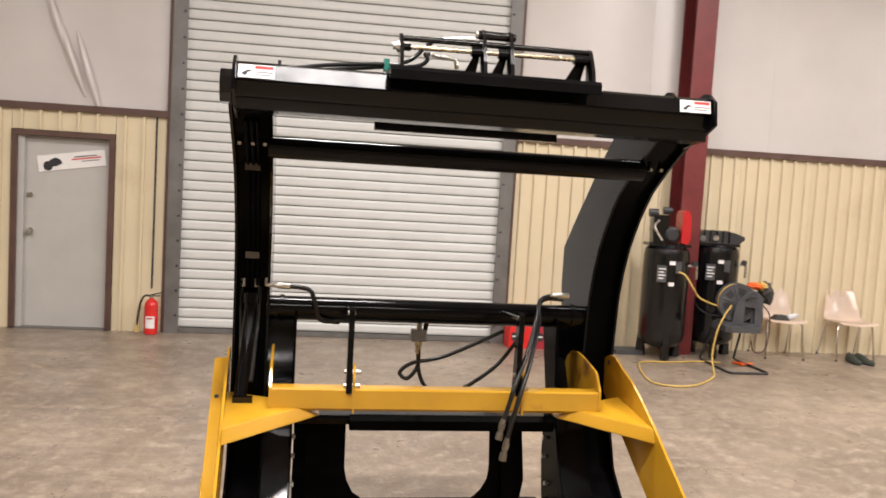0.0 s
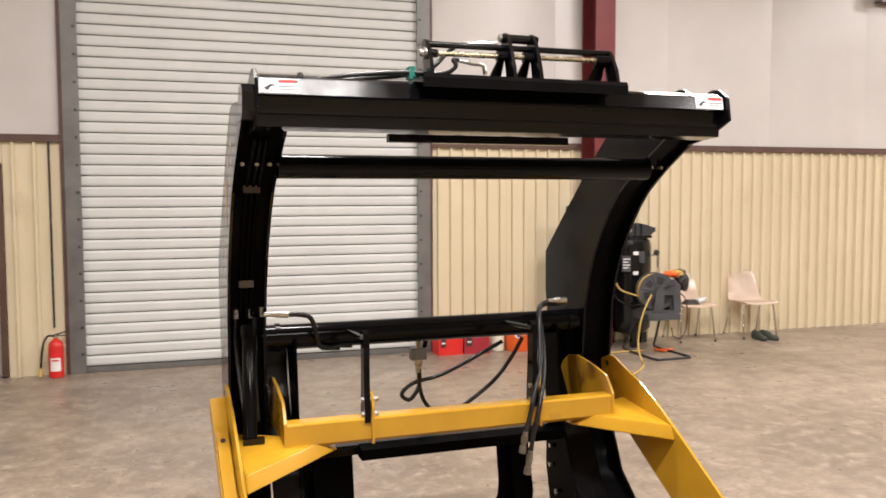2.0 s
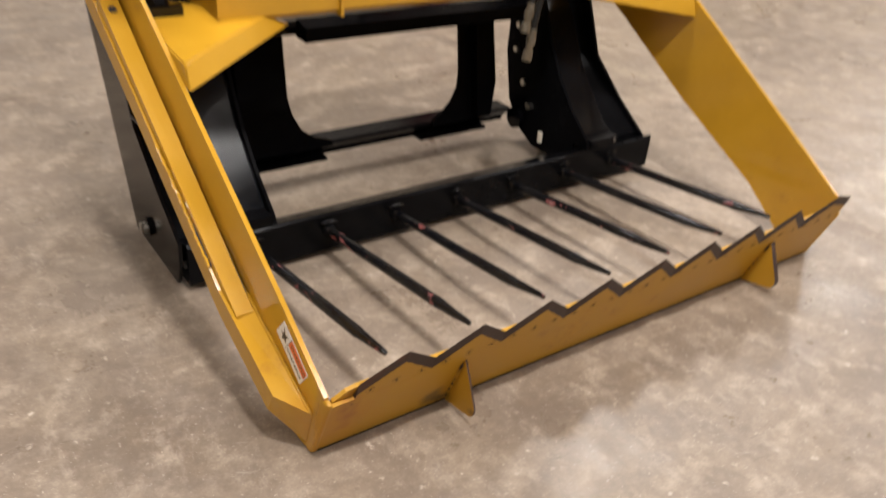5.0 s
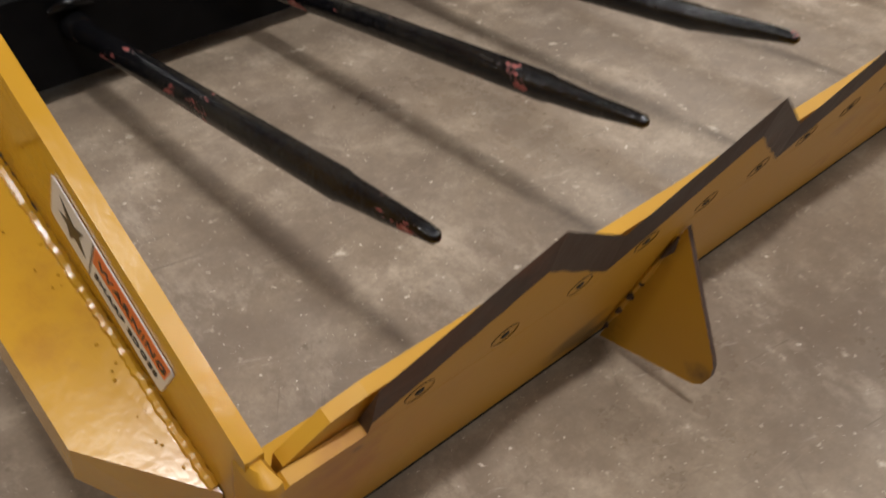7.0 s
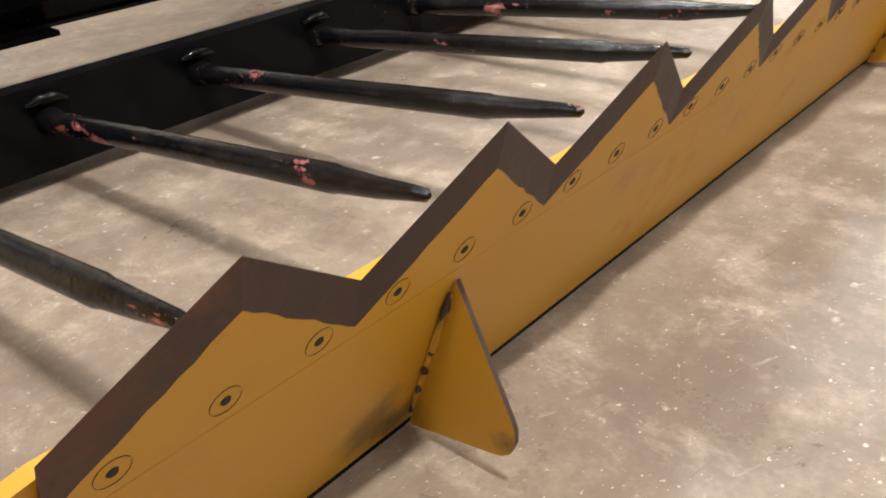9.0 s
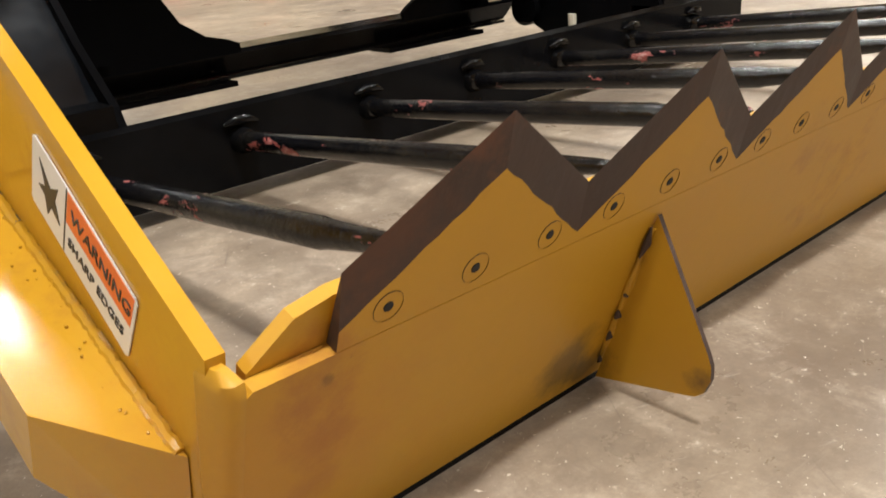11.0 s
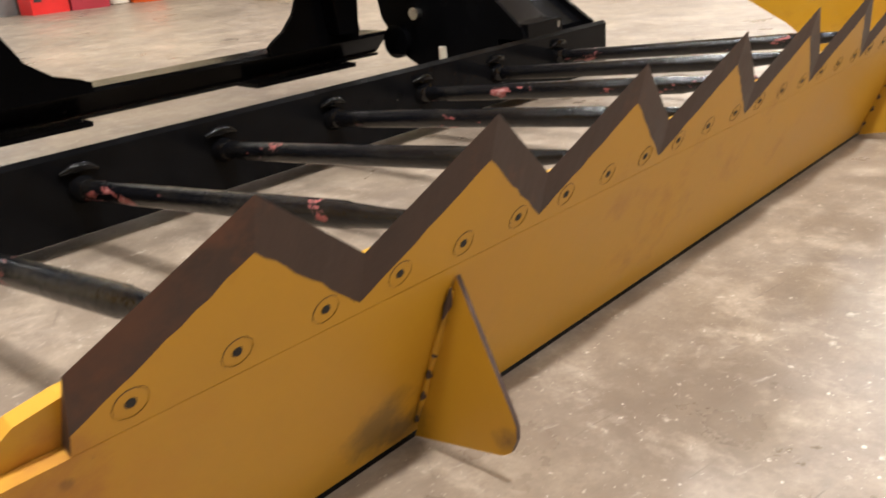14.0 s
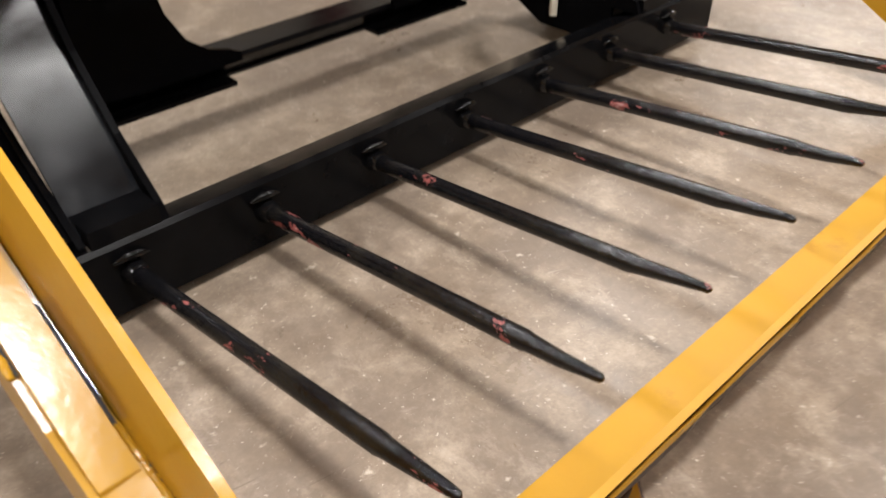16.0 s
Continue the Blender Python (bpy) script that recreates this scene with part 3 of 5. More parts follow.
FRONT_Z = (0.08, 0.16, 0.20, 0.26, 0.33, 0.40, 0.50, 0.62, 0.78, 0.95, 1.10, 1.25, 1.40, 1.53, 1.61, 1.68, 1.75, 1.82, 1.88, 1.93, 1.98, 2.03, 2.10)
arm_outline = [(arm_front(z), z) for z in FRONT_Z] + [(0.80, 2.16), (1.0, 2.16), (1.14, 2.07), (1.27, 1.965), (1.40, 1.845), (1.60, 1.66), (1.77, 1.495), (1.77, 1.28), (1.70, 0.92), (1.52, 0.52), (1.30, 0.02), (0.93, 0.012)]
for s in (-1, 1):
    for u in (0.81, 0.968):
        plate = part("arm_plate", slab(arm_outline, along_x, s * u - 0.006, s * u + 0.006, None, 0.0025), BLACK, rig)
    # recessed web between the two plates of an arm
    bm = bmesh.new()
    web = [(arm_front(z) + (0.055 if z > 0.3 else 0.03), z) for z in FRONT_Z]
    rows = [[bm.verts.new((s * u, v, z)) for u in (0.816, 0.962)] for v, z in web] + [[bm.verts.new((s * u, v + 0.012, z)) for u in (0.816, 0.962)] for v, z in web[::-1]]
    for one, two in zip(rows, rows[1:] + rows[:1]):
        bm.faces.new((one[0], one[1], two[1], two[0]))
    bm.faces.new([r[0] for r in rows])
    bm.faces.new([r[1] for r in rows][::-1])
    part("web", bm, DIM_BLACK, rig, smooth=True)
    # lift cylinder and its lines lying in the channel
    cx = s * 0.889
    if s < 0:
        cyl = part("lift_cylinder", sweep([(cx + s * 0.022, 1.075, 0.785), (cx + s * 0.012, 1.16, 0.93), (cx, 1.27, 1.16), (cx, 1.285, 1.24)], 0.030, 18), BLACK, rig, smooth=True)
        part("gland", sweep([(cx, 1.275, 1.19), (cx, 1.285, 1.235)], 0.036, 18), BLACK, cyl, "", True)
        part("foot_pad", box(cx - 0.055, cx + 0.035, 1.045, 1.075, 0.762, 0.796, 0.003), GLOSS, cyl, "black pad")
    for off in (-0.024, 0.0, 0.022) if s < 0 else ():
        part("line", sweep([(cx + off, arm_front(z) + 0.034, z) for z in (1.26, 1.40, 1.53, 1.68, 1.82, 1.93, 2.02)], 0.008, 8, None, True), DIM_BLACK, rig, smooth=True)
    for z in (1.42, 1.835) if s < 0 else ():
        part("clamp", box(cx - 0.036, cx + 0.028, arm_front(z) + 0.012, arm_front(z) + 0.045, z - 0.015, z + 0.015, 0.003), TAPE, rig, "tan tape clamp")
    for dx in (-0.055, 0.0, 0.05):
        for z in (1.93,):
            part("bolt", sweep([(cx + dx, arm_front(z) + 0.012, z), (cx + dx, arm_front(z) + 0.05, z)], 0.008, 6), STEEL, rig)
    for off in (-0.05, 0.035) if s < 0 else ():
        part("line", sweep([(cx + off, 1.36, 1.26), (cx + off, 1.345, 1.15), (cx + off * 0.8, 1.30, 1.02), (cx + off * 0.7, 1.24, 0.92), (cx + off * 0.6, 1.16, 0.84)], 0.0095, 8, None, True), RUBBER, rig, smooth=True)
    for dx, z in ((-0.045, 1.28), (0.02, 1.28), (0.07, 1.285)) if s < 0 else ():
        part("fitting", sweep([(cx + dx, 1.36, z - 0.02), (cx + dx, 1.36, z + 0.02)], 0.013, 8), STEEL, rig)
    # tail of the foot: pivot pin through the side plate
    part("pivot_pin", sweep([(s * 0.955, 1.155, 0.095), (s * 0.985, 1.155, 0.095)], 0.03, 16), BLACK, rig, "", True)
    part("pivot_nut", sweep([(s * 0.985, 1.155, 0.095), (s * 1.003, 1.155, 0.095)], 0.018, 6), STEEL, rig)
    # inner rib and curved shield beside the arm
    ru = -0.675 if s < 0 else 0.65
    rib = [(0.885, 0.155), (0.90, 0.185), (1.0, 0.27), (1.10, 0.38), (1.18, 0.51), (1.25, 0.66), (1.28, 0.80), (1.31, 0.98), (1.33, 1.15), (1.57, 1.15), (1.43, 0.74), (1.43, 0.40), (1.38, 0.20), (1.30, 0.10), (1.20, 0.05), (0.97, 0.05), (0.97, 0.155)]
    part("rib", slab(rib, along_x, ru - 0.006, ru + 0.006, None, 0.002), DIM_BLACK, rig)
    bm = bmesh.new()
    a, b = sorted((ru + s * 0.006, s * 0.804))
    line = [(0.915, 0.17), (0.945, 0.185), (1.14, 0.40), (1.24, 0.58), (1.33, 0.68), (1.43, 0.76), (1.53, 0.92), (1.555, 1.14)]
    rows = [[bm.verts.new((u, v, z)) for u in (a, b)] for v, z in line] + [[bm.verts.new((u, v + 0.01, z)) for u in (a, b)] for v, z in line[::-1]]
    for one, two in zip(rows, rows[1:] + rows[:1]):
        bm.faces.new((one[0], one[1], two[1], two[0]))
    bm.faces.new([r[0] for r in rows])
    bm.faces.new([r[1] for r in rows][::-1])
    # only the left shield gets the painted bluish sheen
    part("shield", bm, SHEEN_BLACK if s < 0 else BLACK, rig, smooth=True)
    part("toe", box(a + 0.002, b - 0.002, 0.885, 0.96, 0.157, 0.19, 0.004), RUBBED, rig)
    for k, (v, z, r) in enumerate(((1.24, 0.215, 0.017), (1.29, 0.30, 0.014), (1.36, 0.42, 0.012), (1.36, 0.52, 0.012), (1.36, 0.62, 0.012))):
        part("bolt", sweep([(ru - s * 0.006, v, z), (ru - s * 0.024, v, z)], r, 8), STEEL, rig)
    part("pivot_boss", sweep([(ru - s * 0.006, 1.31, 0.14), (ru - s * 0.03, 1.31, 0.14)], 0.045, 20), BLACK, rig, "", True)
    part("slot", sweep([(ru - s * 0.0075, 1.155, 0.085), (ru - s * 0.0085, 1.155, 0.13)], 0.012, 10), OFF_WHITE, rig)

# worn decals on the outer face of the arm
for u0, out in ((-0.9742, -1), (0.9742, 1)):
    part("decal", slab([(1.20, 1.88), (1.27, 1.86), (1.25, 1.79), (1.28, 1.785), (1.22, 1.66), (1.235, 1.75), (1.205, 1.755)], along_x, u0, u0 + out * 0.001), YELLOW, rig, "yellow worn decal")
    for k in range(4):
        part("decal", box(*sorted((u0, u0 + out * 0.0008)), 1.13 - 0.05 * k, 1.18 - 0.05 * k, 1.92 + 0.028 * k, 1.945 + 0.028 * k, 0), OFF_WHITE, rig, "scuffed white lettering block")

# cross tubes
part("cross_tube", sweep([(-0.82, 1.41, 1.155), (0.82, 1.41, 1.155)], 0.059, 28), BLACK, rig, "", True)
part("cross_tube", sweep([(-0.82, 0.80, 1.92), (0.82, 0.80, 1.92)], 0.047, 28), BLACK, rig, "", True)
for s in (-1, 1):
    part("collar", sweep([(s * 0.735, 1.41, 1.155), (s * 0.755, 1.41, 1.155)], 0.066, 28), BLACK, rig, "", True)

# head beam
head_outline = [(0.411, 2.150), (0.423, 2.204), (0.440, 2.214), (0.74, 2.214), (0.80, 2.19), (0.80, 2.10), (0.72, 2.056), (0.55, 2.036), (0.448, 2.043), (0.448, 2.083), (0.438, 2.088), (0.438, 2.144)]
head = part("head_beam", slab(head_outline, along_x, -0.936, 0.936, None, 0.003), GLOSS, rig)
for s in (-1, 1):
    cheek = [(0.385, 2.105), (0.40, 2.20), (0.455, 2.236), (0.50, 2.24), (0.60, 2.205), (0.80, 2.17), (0.80, 2.05), (0.66, 2.02), (0.52, 2.045)]
    part("cheek_plate", slab(cheek, along_x, s * 0.942 - 0.006, s * 0.942 + 0.006, None, 0.002), BLACK, rig)
    part("lug", slab([(0.42, 2.205), (0.465, 2.232), (0.50, 2.236), (0.60, 2.205)], along_x, s * 0.782 - 0.006, s * 0.782 + 0.006, None, 0.002), BLACK, rig)
    if s < 0:
        part("end_cap", slab([(0.43, 2.062), (0.398, 2.092), (0.392, 2.150), (0.418, 2.180), (0.50, 2.175), (0.53, 2.13), (0.53, 2.062)], along_x, s * 0.949, s * 0.990, None, 0.007), GLOSS, rig)
    lab = part("warning_label", box(-0.066, 0.066, -0.001, 0.0, -0.025, 0.025, 0), PAPER, head, "white label with red heading")
    lab.matrix_local = pose(s * 0.862, 0.4155, 2.1775, -12.4)
    part("heading", box(-0.005, 0.06, -0.002, -0.001, 0.010, 0.021, 0), RED_INK, lab)
    part("text_bar", box(-0.005, 0.06, -0.0016, -0.001, -0.004, -0.001, 0), INK, lab)
    part("text_bar", box(-0.005, 0.05, -0.0016, -0.001, -0.014, -0.011, 0), INK, lab)
    part("pictogram", slab([(-0.055, -0.01), (-0.03, 0.006), (-0.012, 0.0), (-0.03, -0.003), (-0.04, -0.018)], along_y, -0.002, -0.001), INK, lab)
part("under_strip", box(-0.393, 0.394, 0.735, 0.772, 2.016, 2.049, 0.004), BLACK, rig)
for u in (-0.3, -0.1, 0.12, 0.3):
    part("hanger", box(u - 0.012, u + 0.012, 0.74, 0.76, 2.047, 2.085, 0.001), BLACK, rig)

# latch on the head beam: angle, brackets, rods and links
part("latch_angle", slab([(0.33, 2.184), (0.33, 2.218), (0.34, 2.232), (0.52, 2.232), (0.52, 2.224), (0.345, 2.224), (0.338, 2.184)], along_x, -0.380, 0.433, None, 0.001), BLACK, rig)
for u in (-0.335, 0.412):
    bracket = part("latch_bracket", slab([(0.365, 2.232), (0.378, 2.28), (0.412, 2.336), (0.430, 2.360), (0.448, 2.368), (0.466, 2.362), (0.474, 2.34), (0.455, 2.29), (0.445, 2.232)], along_x, u - 0.007, u + 0.007, None, 0.003), GLOSS, rig)
    if u > 0:
        part("brace", slab([(u - 0.095, 2.232), (u - 0.045, 2.318), (u - 0.008, 2.330), (u - 0.008, 2.318), (u - 0.030, 2.232)], along_y, 0.452, 0.464, None, 0.002), BLACK, bracket)
        part("boss", sweep([(u - 0.068, 0.425, 2.322), (u - 0.008, 0.425, 2.323)], 0.019, 14), BLACK, bracket, "", True)
for u in (-0.018, 0.088):
    link = part("latch_link", slab([(0.360, 2.232), (0.374, 2.28), (0.396, 2.335), (0.416, 2.375), (0.436, 2.400), (0.456, 2.410), (0.476, 2.402), (0.484, 2.378), (0.462, 2.34), (0.444, 2.29), (0.430, 2.232)], along_x, u - 0.007, u + 0.007, None, 0.003), GLOSS, rig)
    part("pin", sweep([(u - 0.026, 0.457, 2.389), (u + 0.024, 0.457, 2.389)], 0.015, 12), STEEL if u < 0 else BLACK, link, "", True)
    part("ear", slab([(u - 0.070, 2.232), (u - 0.030, 2.312), (u - 0.008, 2.326), (u - 0.008, 2.300), (u - 0.022, 2.232)], along_y, 0.452, 0.464, None, 0.002), BLACK, link)
    part("boss", sweep([(u - 0.048, 0.425, 2.318), (u - 0.008, 0.425, 2.318)], 0.019, 14), BLACK, link, "", True)
part("link_pin", sweep([(-0.036, 0.457, 2.389), (0.102, 0.457, 2.389)], 0.017, 16), GLOSS, rig, "", True)
part("latch_tube", sweep([(-0.325, 0.447, 2.351), (0.412, 0.447, 2.354)], 0.0115, 16), GLOSS, rig, "", True)
part("latch_rod", sweep([(-0.330, 0.425, 2.315), (0.40, 0.425, 2.323)], 0.0095, 16), BRASS_ROD, rig, "pale plated rod", True)
part("boss", sweep([(-0.330, 0.425, 2.315), (-0.300, 0.425, 2.3153)], 0.015, 14), BLACK, rig, "", True)
part("fitting", sweep([(-0.342, 0.425, 2.315), (-0.352, 0.425, 2.315), (-0.353, 0.425, 2.315), (-0.366, 0.425, 2.315)], [0.022, 0.022, 0.014, 0.013], 12), STEEL, rig, "", True)
part("fitting", sweep([(-0.168, 0.47, 2.364), (-0.125, 0.465, 2.366), (-0.122, 0.465, 2.366), (-0.072, 0.46, 2.368), (-0.07, 0.46, 2.368), (-0.05, 0.458, 2.372)], [0.008, 0.008, 0.0105, 0.0105, 0.008, 0.008], 10), STEEL, rig, "", True)
part("fitting", sweep([(-0.225, 0.40, 2.290), (-0.185, 0.40, 2.284), (-0.182, 0.40, 2.284), (-0.150, 0.40, 2.282), (-0.148, 0.40, 2.282), (-0.128, 0.40, 2.276), (-0.122, 0.402, 2.245)], [0.0075, 0.0075, 0.010, 0.010, 0.0075, 0.0085, 0.0085], 10), STEEL, rig, "", True)
part("hose", sweep([(-0.74, 0.60, 2.222), (-0.62, 0.57, 2.240), (-0.50, 0.53, 2.249), (-0.39, 0.47, 2.250), (-0.31, 0.44, 2.243), (-0.258, 0.41, 2.250), (-0.236, 0.40, 2.272), (-0.246, 0.40, 2.291), (-0.228, 0.40, 2.291)], 0.0085, 10, None, True), RUBBER, rig, smooth=True)
part("hose", sweep([(-0.66, 0.63, 2.222), (-0.54, 0.59, 2.236), (-0.42, 0.51, 2.241), (-0.345, 0.49, 2.252), (-0.28, 0.51, 2.285), (-0.235, 0.51, 2.330), (-0.20, 0.49, 2.358), (-0.165, 0.47, 2.364)], 0.0085, 10, None, True), RUBBER, rig, smooth=True)
part("hose_tie", box(-0.392, -0.372, 0.455, 0.505, 2.226, 2.270, 0.005), plain("green_tape", (0.02, 0.17, 0.13), 0.4), rig, "green tape")

# tine bar and tines
part("tine_bar", slab([(0.878, 0.026), (0.878, 0.150), (0.886, 0.158), (0.975, 0.126), (0.972, 0.117), (0.893, 0.143), (0.893, 0.026)], along_x, -0.955, 1.0, None, 0.002), RUBBED, rig)
part("tine_bar_back", slab([(0.893, 0.026), (0.96, 0.026), (0.96, 0.036), (0.893, 0.036)], along_x, -0.955, 1.0), BLACK, rig)
for k in range(7):
    root, tip = -0.750 + 0.2535 * k, -0.724 + 0.2565 * k
    bow = 0.004 * math.sin(2.1 * k)

    def shaft(v, z, off=0.0):
        """A place on the tine, which runs a little aslant from its root to its tip."""
        return (tip + (root - tip) * (v - 0.168) / 0.712 + off, v, z)

    tine = part("tine", sweep([shaft(0.93, 0.094), shaft(0.80, 0.103), shaft(0.55, 0.126, bow), shaft(0.296, 0.150, bow), shaft(0.288, 0.151, bow), shaft(0.232, 0.158), shaft(0.188, 0.1645), shaft(0.172, 0.166), shaft(0.168, 0.1665)], [0.0158, 0.0158, 0.0161, 0.0161, 0.0143, 0.0112, 0.0083, 0.0068, 0.003], 16), TINE, rig, "chipped black tine with red primer showing", True)
    u = root
    part("collar", sweep([(u, 0.879, 0.098), (u, 0.865, 0.099), (u, 0.855, 0.100)], [0.023, 0.021, 0.0165], 16), GLOSS, tine, "", True)
    part("weld", sweep([(u - 0.03, 0.875, 0.127), (u - 0.01, 0.870, 0.133), (u + 0.012, 0.870, 0.132), (u + 0.03, 0.875, 0.124)], [0.003, 0.008, 0.007, 0.003], 10), BLACK, tine, "", True)

# coupler frame at the back


def leaning(p, q, w):
    """The coupler plates lean back as they rise."""
    return (p, w + 0.17 * (q - 0.18), q)


arch = [(-0.402, 0.60), (-0.402, 0.36), (-0.389, 0.30), (-0.357, 0.24), (-0.31, 0.207), (-0.26, 0.193), (-0.238, 0.183), (-0.238, 0.165), (-0.66, 0.165), (-0.66, 0.60)]
part("coupler_plate", slab(arch, leaning, 1.325, 1.337, None, 0.002), DIM_BLACK, rig)
part("coupler_plate", slab([(0.345, 0.60), (0.345, 0.36), (0.335, 0.30), (0.305, 0.25), (0.265, 0.215), (0.225, 0.194), (0.212, 0.184), (0.212, 0.165), (0.50, 0.165), (0.53, 0.30), (0.515, 0.60)], leaning, 1.325, 1.337, None, 0.002), DIM_BLACK, rig)
for a, b in ((-0.60, -0.52), (0.40, 0.47)):
    part("stiffener", slab([(a, 0.19), (b, 0.19), (b, 0.58), (a, 0.58)], leaning, 1.28, 1.324, None, 0.004), DIM_BLACK, rig)
part("coupler_top_rail", slab([(1.30, 0.60), (1.30, 0.626), (1.32, 0.640), (1.41, 0.640), (1.41, 0.60)], along_x, -0.665, 0.635, None, 0.003), BLACK, rig)
part("coupler_lip", slab([(1.225, 0.592), (1.225, 0.640), (1.298, 0.652), (1.298, 0.592)], along_x, -0.395, 0.635, None, 0.003), DIM_BLACK, rig)
part("coupler_bottom_rail", slab([(1.405, 0.108), (1.355, 0.158), (1.362, 0.167), (1.45, 0.167), (1.45, 0.108)], along_x, -0.665, 0.635, None, 0.003), RUBBED, rig)
part("rail_flange", box(-0.665, 0.635, 1.400, 1.46, 0.099, 0.106, 0.001), SHEEN_BLACK, rig)
for a, b in ((-0.62, -0.235), (0.191, 0.52)):
    part("coupler_tab", box(a, b, 1.368, 1.45, 0.087, 0.098, 0.002), RUBBED, rig)

# yellow blade frame: side plates, outer channels, decks and beam


def spread(v, side=-1):
    """Half width of the frame; the far plate opens a little towards the front."""
    return 0.951 + 0.026 * (v - 0.06) if side < 0 else 1.016 - 0.045 * (v - 0.06)


def top_edge(v, side=-1):
    return float(np.interp(v, (0.053, 0.24, 0.814, 1.066, 1.28, 1.36, 1.42), (0.210, 0.339, 0.717, 0.877, 0.972, 0.965, 0.93))) + (0.0 if side < 0 else float(np.interp(v, (0.06, 0.9, 1.2), (0.026, 0.030, 0.0))))


def chord(v):
    """The straight line of the sloping arm, carried past its bend."""
    return 0.193 + 0.686 * (v - 0.05)


def ledge(v, w=0.0):
    """Top of the outer channel beside the plate."""
    return float(np.interp(v, (0.10, 0.45, 0.8), (0.126, 0.287, chord(0.8) - 0.18)))


for s in (-1, 1):
    low = [(1.40, 0.80), (1.10, 0.603), (0.67, 0.302), (0.245, 0.004)] if s < 0 else [(1.40, 0.77), (1.10, 0.585), (0.745, 0.358), (0.39, 0.160), (0.20, 0.004)]
    side = [(0.113, 0.004), (0.053 if s < 0 else 0.046, top_edge(0.053, s)), *((v, top_edge(v, s)) for v in (0.24, 0.56, 0.814, 0.94, 1.066, 1.18)), (1.28, 0.972), (1.34, 0.972), (1.40, 0.945), (1.42, 0.90), *low]
    bm = slab(side, lambda p, q, w: (s * (spread(p, s) + w), p, q), -0.006, 0.006)
    arm = part("side_plate", soften(bm, 0.0025), YELLOW, rig)
    part("pivot_hole", sweep([(s * (spread(1.345, s) - 0.0075), 1.345, 0.93), (s * (spread(1.345, s) + 0.0075), 1.345, 0.93)], 0.014, 14), INK, arm)
    # outer channel welded to the plate
    bm = bmesh.new()
    rings = []
    for v in (0.0, 0.45, 0.8, 1.15, 1.36):
        ring = []
        for w, d, nose in ((0.007, 0.18, (0.103, 0.127)), (0.068, 0.187, (0.172, 0.157)), (0.070, 0.252, (0.198, 0.100)), (0.007, 0.252, (0.132, 0.022))):
            vv, z = (v, chord(v) - d) if v else nose
            ring.append(bm.verts.new((s * (spread(vv, s) + w), vv, z)))
        rings.append(ring)
    for one, two in zip(rings, rings[1:]):
        for k in range(4):
            bm.faces.new((one[k], one[(k + 1) % 4], two[(k + 1) % 4], two[k]))
    bm.faces.new(rings[0][::-1])
    bm.faces.new(rings[-1])
    channel = part("outer_channel", soften(bm, 0.005, 2, 20), YELLOW, arm)
    bm = bmesh.new()
    rings = [[bm.verts.new((s * (spread(v, s) + w), v, chord(v) - d)) for w, d in ring] for v, ring in ((0.37, ((0.016, 0.160), (0.060, 0.160), (0.060, 0.186), (0.016, 0.186))), (1.16, ((0.016, 0.146), (0.064, 0.146), (0.064, 0.188), (0.016, 0.188))), (1.20, ((0.022, 0.160), (0.056, 0.160), (0.056, 0.200), (0.022, 0.200))))]
    for one, two in zip(rings, rings[1:]):
        for k in range(4):
            bm.faces.new((one[k], one[(k + 1) % 4], two[(k + 1) % 4], two[k]))
    bm.faces.new(rings[0][::-1])
    bm.faces.new(rings[-1])
    flat_bar = part("flat_bar", soften(bm, 0.004, 2, 30), YELLOW, arm)
    hole_u = s * (spread(1.12, s) + 0.040)
    part("hole", sweep([(hole_u, 1.123, chord(1.12) - 0.152), (hole_u, 1.118, chord(1.12) - 0.1455)], 0.011, 14), HOLE, flat_bar)
    rng = random.Random(5 + s)
    bead = [(s * (spread(v, s) + 0.009 + rng.uniform(-0.0006, 0.0006)), v, ledge(v, 0.009) + rng.uniform(-0.0006, 0.0006)) for v in np.linspace(0.108, 0.42, 100)]
    part("weld", sweep(bead, [0.0036 + rng.uniform(0, 0.0014) for _ in bead], 8), YELLOW, arm, "", True)
    bead = [(s * (spread(v, s) + 0.067 + rng.uniform(-0.002, 0.002)), v, chord(v) - 0.182 + rng.uniform(-0.002, 0.002)) for v in np.linspace(0.50, 0.80, 40)]
    part("weld", sweep(bead, [0.003 + rng.uniform(0, 0.003) for _ in bead], 8), YELLOW, arm, "", True)
    for v0, v1, w in ((0.265, 0.37, 0.0085), (0.42, 0.55, 0.012), (0.70, 0.82, 0.012), (0.50, 0.60, 0.062), (0.90, 1.0, 0.062)):
        part("slit", sweep([(s * (spread(v, s) + w), v, ledge(v)) for v in (v0, v1)], 0.0035, 6), INK, arm)
    spatter = bmesh.new()
    for _ in range(28):
        w = min(0.066, 0.012 + abs(rng.gauss(0, 0.010)))
        v = rng.uniform(0.115, 0.34) + 1.1 * (w - 0.01)
        at = Matrix.Translation((s * (spread(v, s) + w), v, ledge(v, w)))
        bmesh.ops.create_icosphere(spatter, subdivisions=1, radius=rng.uniform(0.0005, 0.0013), matrix=at)
    tagged(part("weld_spatter", spatter, YELLOW, arm, "", True), "", "", "", "stuff")
    bm = bmesh.new()
    rows = []
